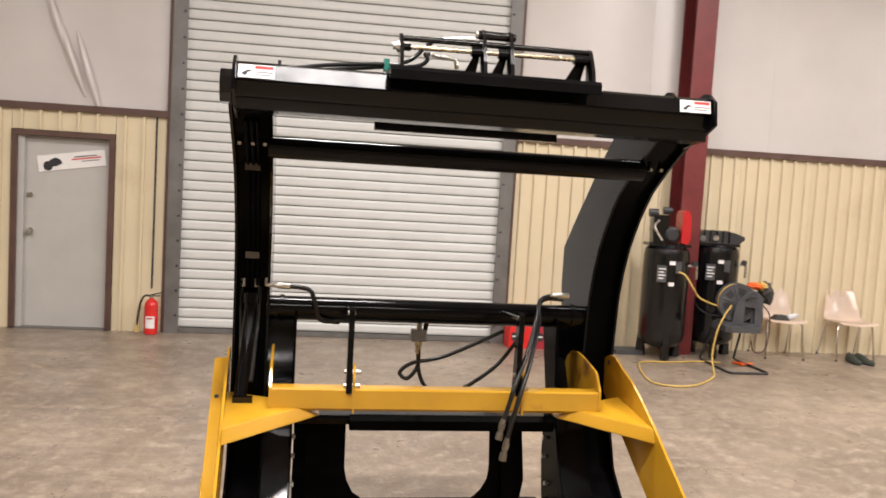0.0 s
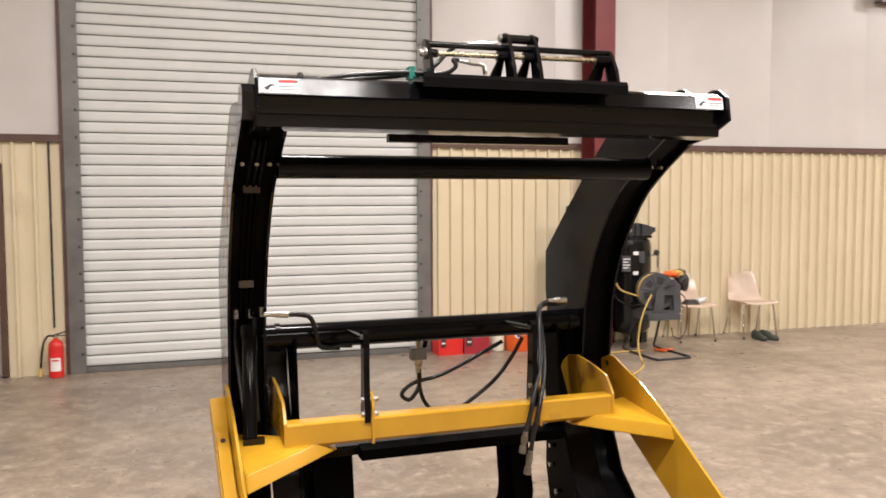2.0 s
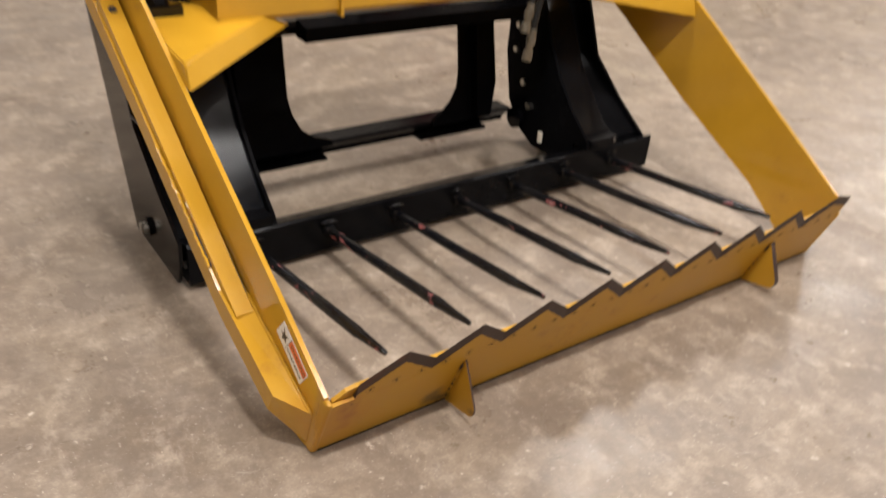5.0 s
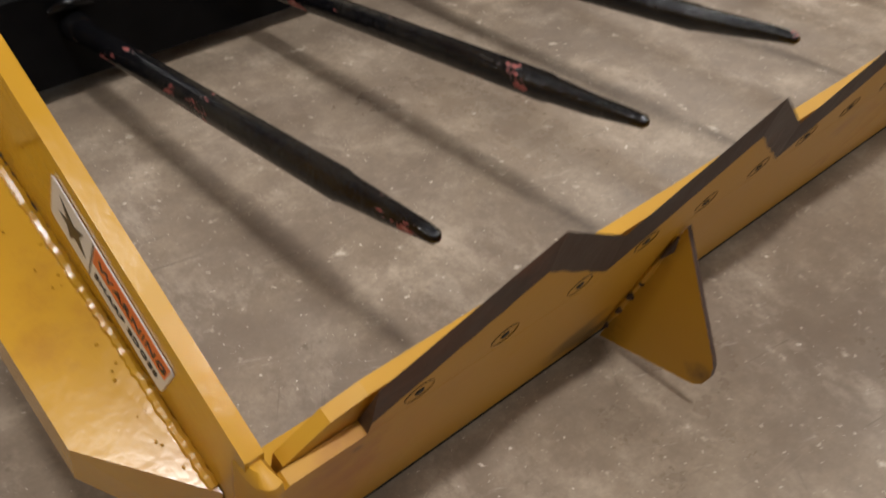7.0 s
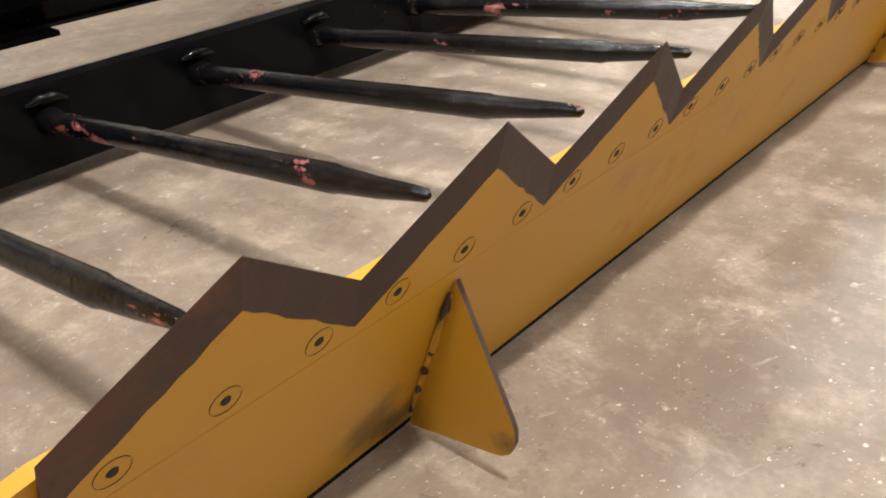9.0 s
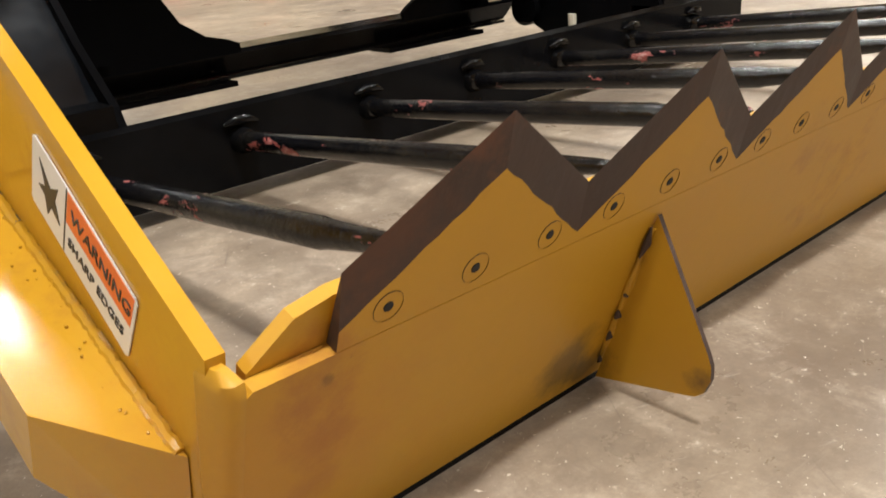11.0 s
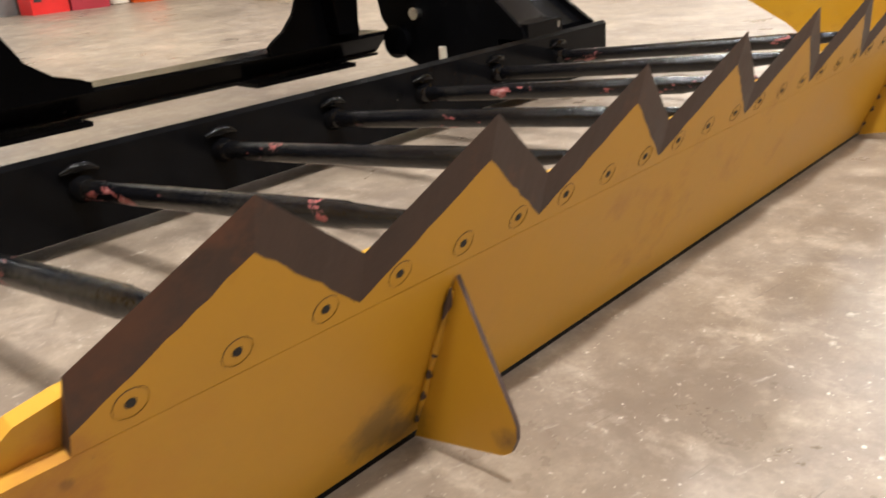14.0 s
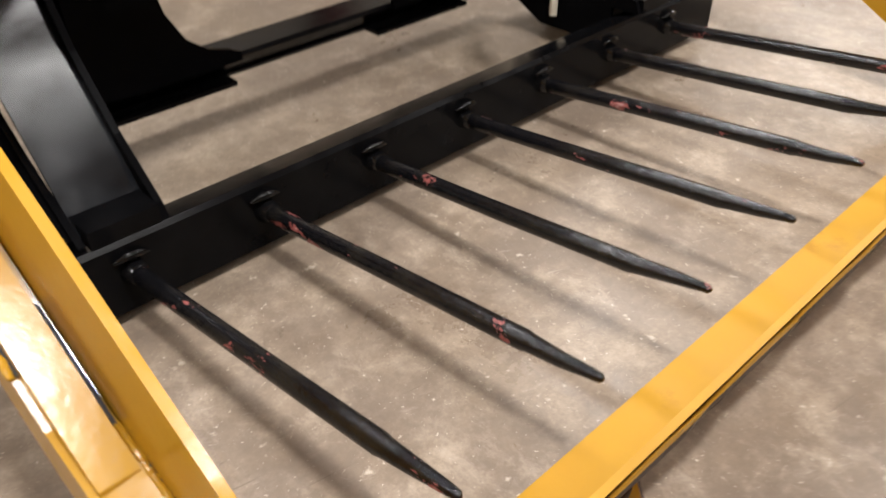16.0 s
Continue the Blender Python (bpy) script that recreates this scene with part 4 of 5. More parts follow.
    for z in np.linspace(0.007, 0.204, 32):
        plate_v, bar_v, out, inn = 0.1142 - 0.291 * z, 0.1125 - 0.385 * min(z, 0.19), spread(0.08, s) + 0.0064, spread(0.08, s) - (0.0075 if s < 0 else 0.014)
        front_v = min(plate_v, bar_v) - 0.0065 - rng.uniform(0.0, 0.0010)
        close = 1.0 if z < 0.20 else 0.55
        ring = [((1 - t) ** 2 * out + 2 * t * (1 - t) * (out + 0.0005) + t * t * inn, (1 - t) ** 2 * (plate_v + 0.005) + 2 * t * (1 - t) * front_v + t * t * (bar_v - 0.0008)) for t in np.linspace(0, 1, 9)] + [(inn, plate_v + 0.012), (out, plate_v + 0.012)]
        mid_u, mid_v = 0.5 * (out + inn), plate_v + 0.004
        rows.append([bm.verts.new((s * (mid_u + (u - mid_u) * close), mid_v + (v - mid_v) * close, z)) for u, v in ring])
    for one, two in zip(rows, rows[1:]):
        for k in range(11):
            bm.faces.new((one[k], one[(k + 1) % 11], two[(k + 1) % 11], two[k]))
    bm.faces.new(rows[0][::-1])
    bm.faces.new(rows[-1])
    part("weld", bm, SATIN_YELLOW, arm, "", True)
    # deck between side plate and beam: narrows and rises towards the beam
    bm = bmesh.new()
    front_v, tip = (0.755, 0.648) if s < 0 else (0.80, 0.672)
    plate_ring = [(spread(v, s) - 0.006, v, z) for v, z in ((front_v, 0.738), (front_v - 0.025, 0.672), (1.20, 0.715), (1.20, 0.785))]
    tip_ring = [(tip, 0.989, 0.765), (tip - 0.10, 1.028, 0.722), (tip - 0.10, 1.09, 0.722), (tip, 1.09, 0.768)]
    rings = [[bm.verts.new((s * u, v, z)) for u, v, z in ring] for ring in (plate_ring, tip_ring)]
    for k in range(4):
        bm.faces.new((rings[0][k], rings[0][(k + 1) % 4], rings[1][(k + 1) % 4], rings[1][k]))
    bm.faces.new(rings[0][::-1])
    bm.faces.new(rings[-1])
    bmesh.ops.recalc_face_normals(bm, faces=bm.faces)
    part("deck", soften(bm, 0.004, 2, 30), YELLOW, rig, "", True)
    ear = [(0.986, 0.77), (0.988, 0.862), (1.048, 0.935), (1.065, 0.943), (1.22, 0.972), (1.34, 0.985), (1.42, 0.975), (1.49, 0.93), (1.525, 0.87), (1.53, 0.80), (1.45, 0.76)]
    part("ear_plate", slab(ear, along_x, s * 0.776 - 0.006, s * 0.776 + 0.006, None, 0.0025), YELLOW, rig)
part("beam", slab([(0.992, 0.764), (0.992, 0.848), (1.000, 0.856), (1.07, 0.856), (1.07, 0.750), (1.006, 0.750)], along_x, -0.782, 0.772, None, 0.005), YELLOW, rig)
for u in (-0.403, 0.392):
    lug = [(0.978, 0.745), (0.978, 0.90), (1.0, 0.955), (1.03, 0.965), (1.10, 0.90), (1.10, 0.745)]
    part("strap_lug", slab(lug, along_x, u - 0.005, u + 0.005, None, 0.002), YELLOW, rig)
    v0 = u - 0.022
    strap = part("strap", slab([(0.985, 0.835), (1.065, 0.835), (1.060, 0.95), (1.052, 1.08), (1.055, 1.16), (1.06, 1.21), (1.035, 1.228), (1.005, 1.215), (0.998, 1.16), (1.002, 1.08), (0.996, 0.95)], along_x, v0 - 0.013, v0 + 0.013, None, 0.002), BLACK, rig)
    part("stud", sweep([(v0 - 0.003, 1.03, 1.195), (v0 - 0.003, 1.37, 1.175)], 0.011, 10), BLACK, strap, "", True)
    part("nut", sweep([(v0 - 0.018, 1.03, 1.20), (v0 + 0.016, 1.03, 1.20)], 0.011, 6), STEEL, strap)
    for z in (0.866, 0.930):
        part("bolt", sweep([(u - 0.045, 1.012, z), (u + 0.03, 1.012, z)], 0.012, 6), STEEL, strap)

# blade bar: leans forward; s runs up its face, d into its thickness


def on_bar(u, s, d):
    return (u, 0.109 - 0.3593 * s + 0.9332 * d, 0.009 + 0.9332 * s + 0.3593 * d)


bar = part("blade_bar", slab([(-0.950, -0.001), (-0.946, 0.1875), (-0.940, 0.1925), (1.000, 0.1925), (1.008, 0.186), (1.022, -0.001)], on_bar, 0.0, 0.010, None, 0.0015), SATIN_YELLOW, rig)
part("backing_strip", slab([(-0.938, 0.12), (-0.938, 0.195), (-0.91, 0.222), (-0.885, 0.228), (0.96, 0.228), (0.985, 0.222), (1.0, 0.195), (1.0, 0.12)], on_bar, 0.0105, 0.0205, None, 0.0015), SATIN_YELLOW, rig)
# added black strip: paints the shade in the gap between blade bar and floor
part("gap_shade_strip", box(-0.94, 1.005, 0.112, 0.19, 0.0, 0.0065, 0.001), BLACK, rig, "black strip standing in for the shaded gap under the blade bar")
part("bar_flange", box(-0.938, 1.0, 0.122, 0.192, 0.0155, 0.024, 0.002), SATIN_YELLOW, rig)
edge = [(-0.887, 0.249)]
for k in range(8):
    edge += [(-0.778 + 0.2073 * k, 0.320), (-0.683 + 0.2073 * k, 0.243)]
edge += [(0.885, 0.320), (0.985, 0.290)]
low_line = [(u, s - (0.040 if k % 2 == 0 else 0.036)) for k, (u, s) in enumerate(edge)]
STEPS, wobble = 12, random.Random(31)


def in_steps(pts, rough):
    out = []
    for (u0, s0), (u1, s1) in zip(pts, pts[1:]):
        for i in range(STEPS):
            t = i / STEPS
            out.append((u0 + (u1 - u0) * t, s0 + (s1 - s0) * t + (rough * wobble.uniform(-1, 1) if i else 0.0)))
    return [*out, pts[-1]]


edge, low_line = in_steps(edge, 0.0), in_steps(low_line, 0.0013)
BASE, THICK = 0.1931, 0.010
bm = bmesh.new()
front = [bm.verts.new(on_bar(u, s, 0.0)) for u, s in low_line]
rear = [bm.verts.new(on_bar(u, s, 0.004)) for u, s in edge]
fb = [bm.verts.new(on_bar(u, BASE, 0.0)) for u, s in low_line]
rb = [bm.verts.new(on_bar(u, BASE, THICK)) for u, s in edge]
for k in range(len(edge) - 1):
    bm.faces.new((fb[k], fb[k + 1], front[k + 1], front[k]))
    bm.faces.new((rb[k + 1], rb[k], rear[k], rear[k + 1]))
    bm.faces.new((fb[k + 1], fb[k], rb[k], rb[k + 1]))
    f = bm.faces.new((front[k], front[k + 1], rear[k + 1], rear[k]))
    f.material_index = 1
for k in (0, -1):
    f = bm.faces.new((fb[k], front[k], rear[k], rb[k]))
    f.material_index = 1
blade = part("serrated_blade", bm, (SATIN_YELLOW, DARK_STEEL), rig, "yellow saw-toothed blade with dark bevelled edge")
for k in range(27):
    u, s = -0.853 + 0.0688 * k, 0.2125
    head_ring = bmesh.new()
    for r0, r1, d in ((0.0114, 0.0110, -0.0005), (0.0040, 0.0, -0.0008)):
        ring = [[head_ring.verts.new(on_bar(u + r * math.cos(a), s + r * math.sin(a), d if i else 0.0003)) for a in (math.tau * j / 14 for j in range(14))] for i, r in enumerate((r0, r1 if r1 else r0 * 0.8))]
        for j in range(14):
            head_ring.faces.new((ring[0][j], ring[0][(j + 1) % 14], ring[1][(j + 1) % 14], ring[1][j]))
        if r1 == 0.0:
            head_ring.faces.new(ring[1])
    part("bolt", head_ring, HOLE, blade)
for u in (-0.572, 0.650):
    gus = [(0.042, 0.178), (0.106, 0.006), (0.012, 0.025), (0.003, 0.0275), (-0.005, 0.034), (-0.0105, 0.047), (-0.0105, 0.060), (-0.007, 0.070)]
    bm = slab(gus, along_x, u - (0.0065 if u < 0 else 0.010), u - (0.0015 if u < 0 else -0.010), None, 0.0008)
    for face in bm.faces:
        face.normal_update()
        if abs(face.normal.x) < 0.6 and face.normal.y * (1 if face.normal.y > 0 else -1) > 0.3 and face.calc_center_median().y < 0.05:
            face.material_index = 1
    part("skid_gusset", bm, (SATIN_YELLOW, DARK_STEEL), rig)
    part("weld", sweep([on_bar(u - 0.008, s, -0.002) for s in (0.02, 0.05, 0.08, 0.11, 0.14, 0.17)], [0.001, 0.004, 0.002, 0.0045, 0.002, 0.003], 8), SATIN_YELLOW, rig, "", True)
    for s0, s1, r in ((0.018, 0.026, 0.0022), (0.046, 0.058, 0.0030), (0.072, 0.082, 0.0034), (0.098, 0.102, 0.0026), (0.140, 0.172, 0.0036)):
        part("weld_gap", sweep([on_bar(u - 0.0105, s0, -0.0025), on_bar(u - 0.0105, 0.5 * (s0 + s1), -0.004), on_bar(u - 0.0105, s1, -0.0025)], [0.001, r, 0.001], 8), DARK_STEEL, rig, "", True)

# warning label on the outer face of the side plate
slope = radians(38.2)
c, d = math.cos(slope), math.sin(slope)
tilt = Matrix.Translation((-(spread(0.197) + 0.0068), 0.197, 0.2395)) @ Matrix.Rotation(radians(1.5), 4, "Z") @ Matrix(((0, 0, -1, 0), (-c, -d, 0, 0), (-d, c, 0, 0), (0, 0, 0, 1)))
label = part("warning_label", slab([(-0.0685, -0.029), (-0.0655, -0.032), (0.0655, -0.032), (0.0685, -0.029), (0.0685, 0.029), (0.0655, 0.032), (-0.0655, 0.032), (-0.0685, 0.029)], along_z, -0.0004, 0.0004), PAPER, rig, "white label reading warning sharp edges")
label.matrix_local = tilt
part("heading", box(-0.019, 0.0655, 0.001, 0.030, 0.0004, 0.0007, 0), WARN, label)
part("pictogram", slab([(-0.058, 0.020), (-0.049, 0.002), (-0.058, -0.005), (-0.049, -0.007), (-0.044, -0.021), (-0.0395, -0.009), (-0.027, -0.013), (-0.035, 0.002), (-0.0315, 0.018), (-0.042, 0.007)], along_z, 0.0004, 0.0008), INK, label)
part("divider", box(-0.0215, -0.020, -0.031, 0.031, 0.0004, 0.0007, 0), INK, label)
lettering("heading_text", "WARNING", 0.0160, pose(0.026, 0.0145, 0.0009), INK, label)
lettering("text", "SHARP EDGES", 0.0122, pose(0.0225, -0.014, 0.0006), INK, label)

# hoses of the machine
part("hose", sweep([(0.40, 1.45, 1.06), (0.10, 1.46, 0.92), (-0.07, 1.46, 0.88), (-0.135, 1.455, 0.83), (-0.095, 1.45, 0.80), (-0.045, 1.46, 0.86), (-0.042, 1.46, 0.95)], 0.0105, 10, None, True), RUBBER, rig, smooth=True)
part("hose", sweep([(-0.045, 1.47, 0.95), (-0.03, 1.47, 0.82), (0.02, 1.47, 0.74), (0.11, 1.47, 0.71), (0.21, 1.47, 0.75), (0.36, 1.46, 0.86), (0.45, 1.44, 0.98), (0.50, 1.42, 1.08)], 0.0105, 10, None, True), RUBBER, rig, smooth=True)
coupling = part("coupling", sweep([(-0.045, 1.465, 0.93), (-0.045, 1.465, 0.965), (-0.045, 1.465, 0.97), (-0.045, 1.465, 1.0), (-0.045, 1.465, 1.005), (-0.045, 1.465, 1.06), (-0.045, 1.465, 1.065), (-0.045, 1.465, 1.11)], [0.016, 0.016, 0.021, 0.021, 0.016, 0.016, 0.013, 0.013], 8), STEEL, rig, "zinc hydraulic coupling", True)
part("valve_block", box(-0.085, -0.01, 1.44, 1.49, 0.995, 1.055, 0.005), GREY_IRON, rig)
part("valve_stem", sweep([(-0.02, 1.465, 1.02), (-0.005, 1.465, 1.10)], 0.012, 8), BLACK, rig)
for k, (line_pts, tip) in enumerate((
    ([(0.70, 1.33, 1.27), (0.62, 1.33, 1.272), (0.55, 1.32, 1.25), (0.52, 1.26, 1.17), (0.42, 1.05, 1.03), (0.345, 0.955, 0.90), (0.315, 0.94, 0.80), (0.29, 0.93, 0.73)], (0.272, 0.925, 0.645)),
    ([(0.68, 1.36, 1.25), (0.60, 1.37, 1.25), (0.55, 1.34, 1.22), (0.53, 1.26, 1.14), (0.44, 1.05, 1.0), (0.375, 0.955, 0.86), (0.335, 0.94, 0.72), (0.315, 0.93, 0.64)], (0.297, 0.925, 0.545)))):
    part("hose", sweep(line_pts, 0.011, 10, None, True), RUBBER, rig, smooth=True)
    a, b = Vector(line_pts[-1]), Vector(tip)
    marks, radii = (-0.12, 0.1, 0.12, 0.42, 0.44, 0.62, 0.64, 1.0), (0.0125, 0.0125, 0.016, 0.016, 0.0125, 0.0125, 0.017, 0.017)
    part("quick_coupler", sweep([a.lerp(b, m) for m in marks], radii, 12), WORN_ZINC, rig, "zinc quick coupler", True)
part("fitting", sweep([(0.60, 1.33, 1.272), (0.64, 1.33, 1.275), (0.645, 1.33, 1.275), (0.70, 1.33, 1.272)], [0.012, 0.012, 0.016, 0.016], 10), STEEL, rig, "", True)
part("hose", sweep([(-0.72, 1.30, 1.275), (-0.66, 1.30, 1.272), (-0.61, 1.30, 1.255), (-0.585, 1.31, 1.19), (-0.565, 1.33, 1.12), (-0.52, 1.36, 1.10), (-0.46, 1.38, 1.105), (-0.40, 1.39, 1.10)], 0.0115, 10, None, True), RUBBER, rig, smooth=True)
part("fitting", sweep([(-0.82, 1.30, 1.28), (-0.77, 1.30, 1.278), (-0.765, 1.30, 1.278), (-0.71, 1.30, 1.275)], [0.011, 0.011, 0.015, 0.015], 10), STEEL, rig, "", True)
part("hose_clip", box(-0.50, -0.46, 1.37, 1.41, 1.085, 1.125, 0.005), BLACK, rig)

# ---- things along the wall ----


def chair(m, label):
    ob = thing("stacking_chair", m, label, "chair", "stacking chairs by the wall")
    bm = bmesh.new()
    profile = smoothed([(0, -0.235, 0.425), (0, -0.20, 0.447), (0, -0.05, 0.440), (0, 0.10, 0.435), (0, 0.165, 0.452), (0, 0.215, 0.52), (0, 0.262, 0.64), (0, 0.318, 0.775), (0, 0.328, 0.80)], 4)
    rows, n = [], len(profile)
    for i, p in enumerate(profile):
        t = i / (n - 1)
        half = float(np.interp(t, (0, 0.06, 0.4, 0.6, 0.8, 0.95, 1), (0.195, 0.225, 0.232, 0.222, 0.188, 0.150, 0.115)))
        row = []
        for j in range(9):
            w = -1 + j / 4
            row.append(bm.verts.new((half * w, p.y - (0.028 * min(1, (t - 0.5) / 0.2) * w * w if t > 0.5 else 0.0), p.z + (0.016 * w * w if t < 0.6 else 0))))
        rows.append(row)
    for one, two in zip(rows, rows[1:]):
        for j in range(8):
            bm.faces.new((one[j], one[j + 1], two[j + 1], two[j]))
    bmesh.ops.solidify(bm, geom=bm.faces[:], thickness=0.007)
    part("shell", bm, SHELL, ob, "cream moulded seat shell", True)
    for sx in (-1, 1):
        for sy, spread_y in ((-1, -0.03), (1, 0.09)):
            part("leg", sweep([(sx * 0.15, sy * 0.12, 0.423), (sx * 0.19, sy * 0.135, 0.425), (sx * 0.205, sy * 0.14, 0.405), (sx * 0.225, sy * 0.17 + spread_y, 0.012)], 0.0115, 10), CHROME, ob, "chromed steel leg", True)
            part("foot", turned([(0.013, 0.0), (0.015, 0.006), (0.013, 0.02)], 10, None, (sx * 0.2255, sy * 0.171 + spread_y, 0)), INK, ob)
        part("rail", sweep([(sx * 0.15, -0.14, 0.42), (sx * 0.15, 0.14, 0.42)], 0.010, 8), CHROME, ob, "", True)
    return ob


chair(pose(6.735, 9.085, 0, 0, 0, -6), "cream plastic chair with chromed legs by the ribbed wall")
chair(pose(5.86, 9.11, 0, 0, 0, -5), "cream plastic chair holding a bottle beside the hose reel")

bottle = thing("water_bottle", pose(5.90, 9.03, 0.476, 0, 84, 25), "clear crumpled plastic bottle lying on a chair seat", "bottle")
part("body", turned([(0.02, 0.0), (0.032, 0.005), (0.033, 0.09), (0.03, 0.11), (0.033, 0.13), (0.026, 0.17), (0.012, 0.19), (0.012, 0.205)], 14), plain("pale_clear_plastic", (0.55, 0.56, 0.58), 0.12, vary=0.1), bottle, "", True)
part("cap", turned([(0.0145, 0.203), (0.0145, 0.218), (0.012, 0.221)], 14), OFF_WHITE, bottle, "", True)

rag = thing("folded_rag", pose(5.83, 9.06, 0.443), "dark folded cloth on a chair seat", "cloth")
bm = bmesh.new()
for k, (w, d, z) in enumerate(((0.085, 0.06, 0.0), (0.075, 0.052, 0.02), (0.06, 0.045, 0.038))):
    box(-w, w, -d, d, z, z + 0.019, 0.007, bm)
part("folds", bm, CLOTH, rag, "", True)


def shoe(m):
    ob = thing("shoe", m, "dark green canvas work shoe on the floor", "shoe", "pair of shoes")
    bm = bmesh.new()
    rows = []
    for y, w, h in ((-0.14, 0.022, 0.04), (-0.12, 0.038, 0.055), (-0.06, 0.047, 0.065), (0.0, 0.043, 0.085), (0.05, 0.037, 0.105), (0.10, 0.036, 0.11), (0.13, 0.026, 0.095)):
        rows.append([bm.verts.new((w * math.cos(a) * (1 if a < math.pi else 1), y, 0.018 + (h - 0.018) * max(0, math.sin(a)))) for a in (math.pi * k / 10 for k in range(11))])
    for one, two in zip(rows, rows[1:]):
        for k in range(10):
            bm.faces.new((one[k], one[k + 1], two[k + 1], two[k]))
        bm.faces.new((one[0], two[0], two[10], one[10]))
    bm.faces.new(rows[0])
    bm.faces.new(rows[-1][::-1])
    part("upper", bm, SHOE, ob, "", True)
    sole = [(0.03 * math.cos(a) + 0.018 * math.cos(a), 0.142 * math.sin(a)) for a in (math.tau * k / 18 for k in range(18))]
    part("sole", slab(sole, along_z, 0.0, 0.022, None, 0.004), INK, ob)
    part("laces", sweep([(-0.02, -0.03, 0.075), (0.02, -0.015, 0.083), (-0.02, 0.0, 0.09), (0.02, 0.015, 0.097)], 0.004, 6), CHARCOAL, ob)
    return ob


shoe(pose(6.665, 8.85, 0, 0, 0, -4))
shoe(pose(6.785, 8.82, 0, 0, 0, 12))


def extinguisher(m):
    ob = thing("fire_extinguisher", m, "red fire extinguisher with white label on the floor by the wall", "extinguisher")
    body = part("cylinder", turned([(0.06, 0.0), (0.07, 0.008), (0.071, 0.30), (0.066, 0.335), (0.045, 0.365), (0.024, 0.375), (0.022, 0.39)], 24), RED, ob, "", True)
    bm = bmesh.new()
    rings = [[bm.verts.new((0.0722 * math.sin(a), -0.0722 * math.cos(a), z)) for a in (-0.7 + 1.4 * k / 8 for k in range(9))] for z in (0.07, 0.20)]
    for k in range(8):
        bm.faces.new((rings[0][k], rings[0][k + 1], rings[1][k + 1], rings[1][k]))
    lab = part("label", bm, PAPER, body, "white instruction label", True)
    part("text_bar", box(-0.03, 0.03, -0.0735, -0.0722, 0.17, 0.185, 0), RED_INK, body)
    part("valve", turned([(0.02, 0.388), (0.02, 0.42), (0.012, 0.425)], 12), STEEL, ob, "", True)
    part("handle", slab([(-0.02, 0.425), (0.10, 0.455), (0.10, 0.445), (0.0, 0.415), (0.09, 0.42), (0.09, 0.41), (-0.02, 0.405)], along_y, -0.012, 0.012, None, 0.002), INK, ob)
    part("hose", sweep([(-0.015, 0, 0.41), (-0.07, 0, 0.41), (-0.11, -0.01, 0.34), (-0.13, -0.02, 0.20), (-0.14, -0.02, 0.09)], 0.011, 10, None, True), RUBBER, ob, "", True)
    part("nozzle", sweep([(-0.14, -0.02, 0.10), (-0.145, -0.02, 0.02)], [0.014, 0.02], 12), YELLOW_HOSE, ob, "yellow nozzle", True)
    return ob


extinguisher(pose(-1.265, 9.27, 0))


def fuel_can(m, mat, label):
    ob = thing("fuel_can", m, label, "fuel can", "fuel cans by the wall")
    body = part("body", slab([(-0.145, 0.0), (-0.145, 0.22), (-0.11, 0.265), (-0.02, 0.275), (0.10, 0.275), (0.145, 0.23), (0.145, 0.0)], along_y, -0.10, 0.10, None, 0.022), mat, ob, "", True)
    part("handle", sweep([(-0.09, 0, 0.26), (-0.07, 0, 0.305), (0.03, 0, 0.315), (0.08, 0, 0.27)], 0.014, 10, None, True), mat, ob, "", True)
    part("cap", turned([(0.03, 0.265), (0.03, 0.295), (0.02, 0.30)], 14, None, (0.105, 0, 0)), INK, ob, "", True)
    part("label", box(-0.12, -0.06, -0.1015, -0.099, 0.09, 0.18, 0), INK, body, "dark printed label")
    part("text_bar", box(-0.112, -0.068, -0.103, -0.1015, 0.13, 0.145, 0), PAPER, body)
    return ob


fuel_can(pose(2.765, 9.20, 0, 0, 0, 4), RED, "bright red plastic fuel can on the floor")
fuel_can(pose(3.085, 9.18, 0, 0, 0, -6), CRIMSON, "dark crimson plastic fuel can on the floor")
jug = thing("jug", pose(3.36, 9.20, 0), "off-white plastic jug between the fuel cans and orange pail", "jug")
part("body", turned([(0.07, 0.0), (0.08, 0.01), (0.08, 0.20), (0.06, 0.25), (0.025, 0.275), (0.025, 0.30)], 20), OFF_WHITE, jug, "", True)
part("cap", turned([(0.03, 0.295), (0.03, 0.32)], 14), INK, jug, "", True)
pail = thing("pail", pose(3.60, 9.17, 0), "bright orange plastic pail with a blue mark", "bucket")
part("body", turned([(0.135, 0.0), (0.14, 0.006), (0.155, 0.35), (0.162, 0.35), (0.162, 0.37), (0.15, 0.37), (0.135, 0.02)], 28), ORANGE, pail, "", True)
part("bail", sweep([(-0.16, 0, 0.33), (-0.13, -0.10, 0.24), (0.0, -0.165, 0.19), (0.13, -0.10, 0.24), (0.16, 0, 0.33)], 0.003, 6, None, True), STEEL, pail, "", True)
part("mark", turned([(0.045, 0), (0.028, 0.003)], 18), PAPER, pail, "white round mark").matrix_local = pose(-0.045, -0.140, 0.20, 88)
part("logo", slab([(-0.02, -0.02), (0.0, -0.03), (0.022, -0.01), (0.01, 0.0), (0.02, 0.02), (-0.015, 0.025)], along_y, -0.150, -0.1465, None), BLUE_INK, pail).matrix_local = pose(-0.045, 0.0, 0.20)


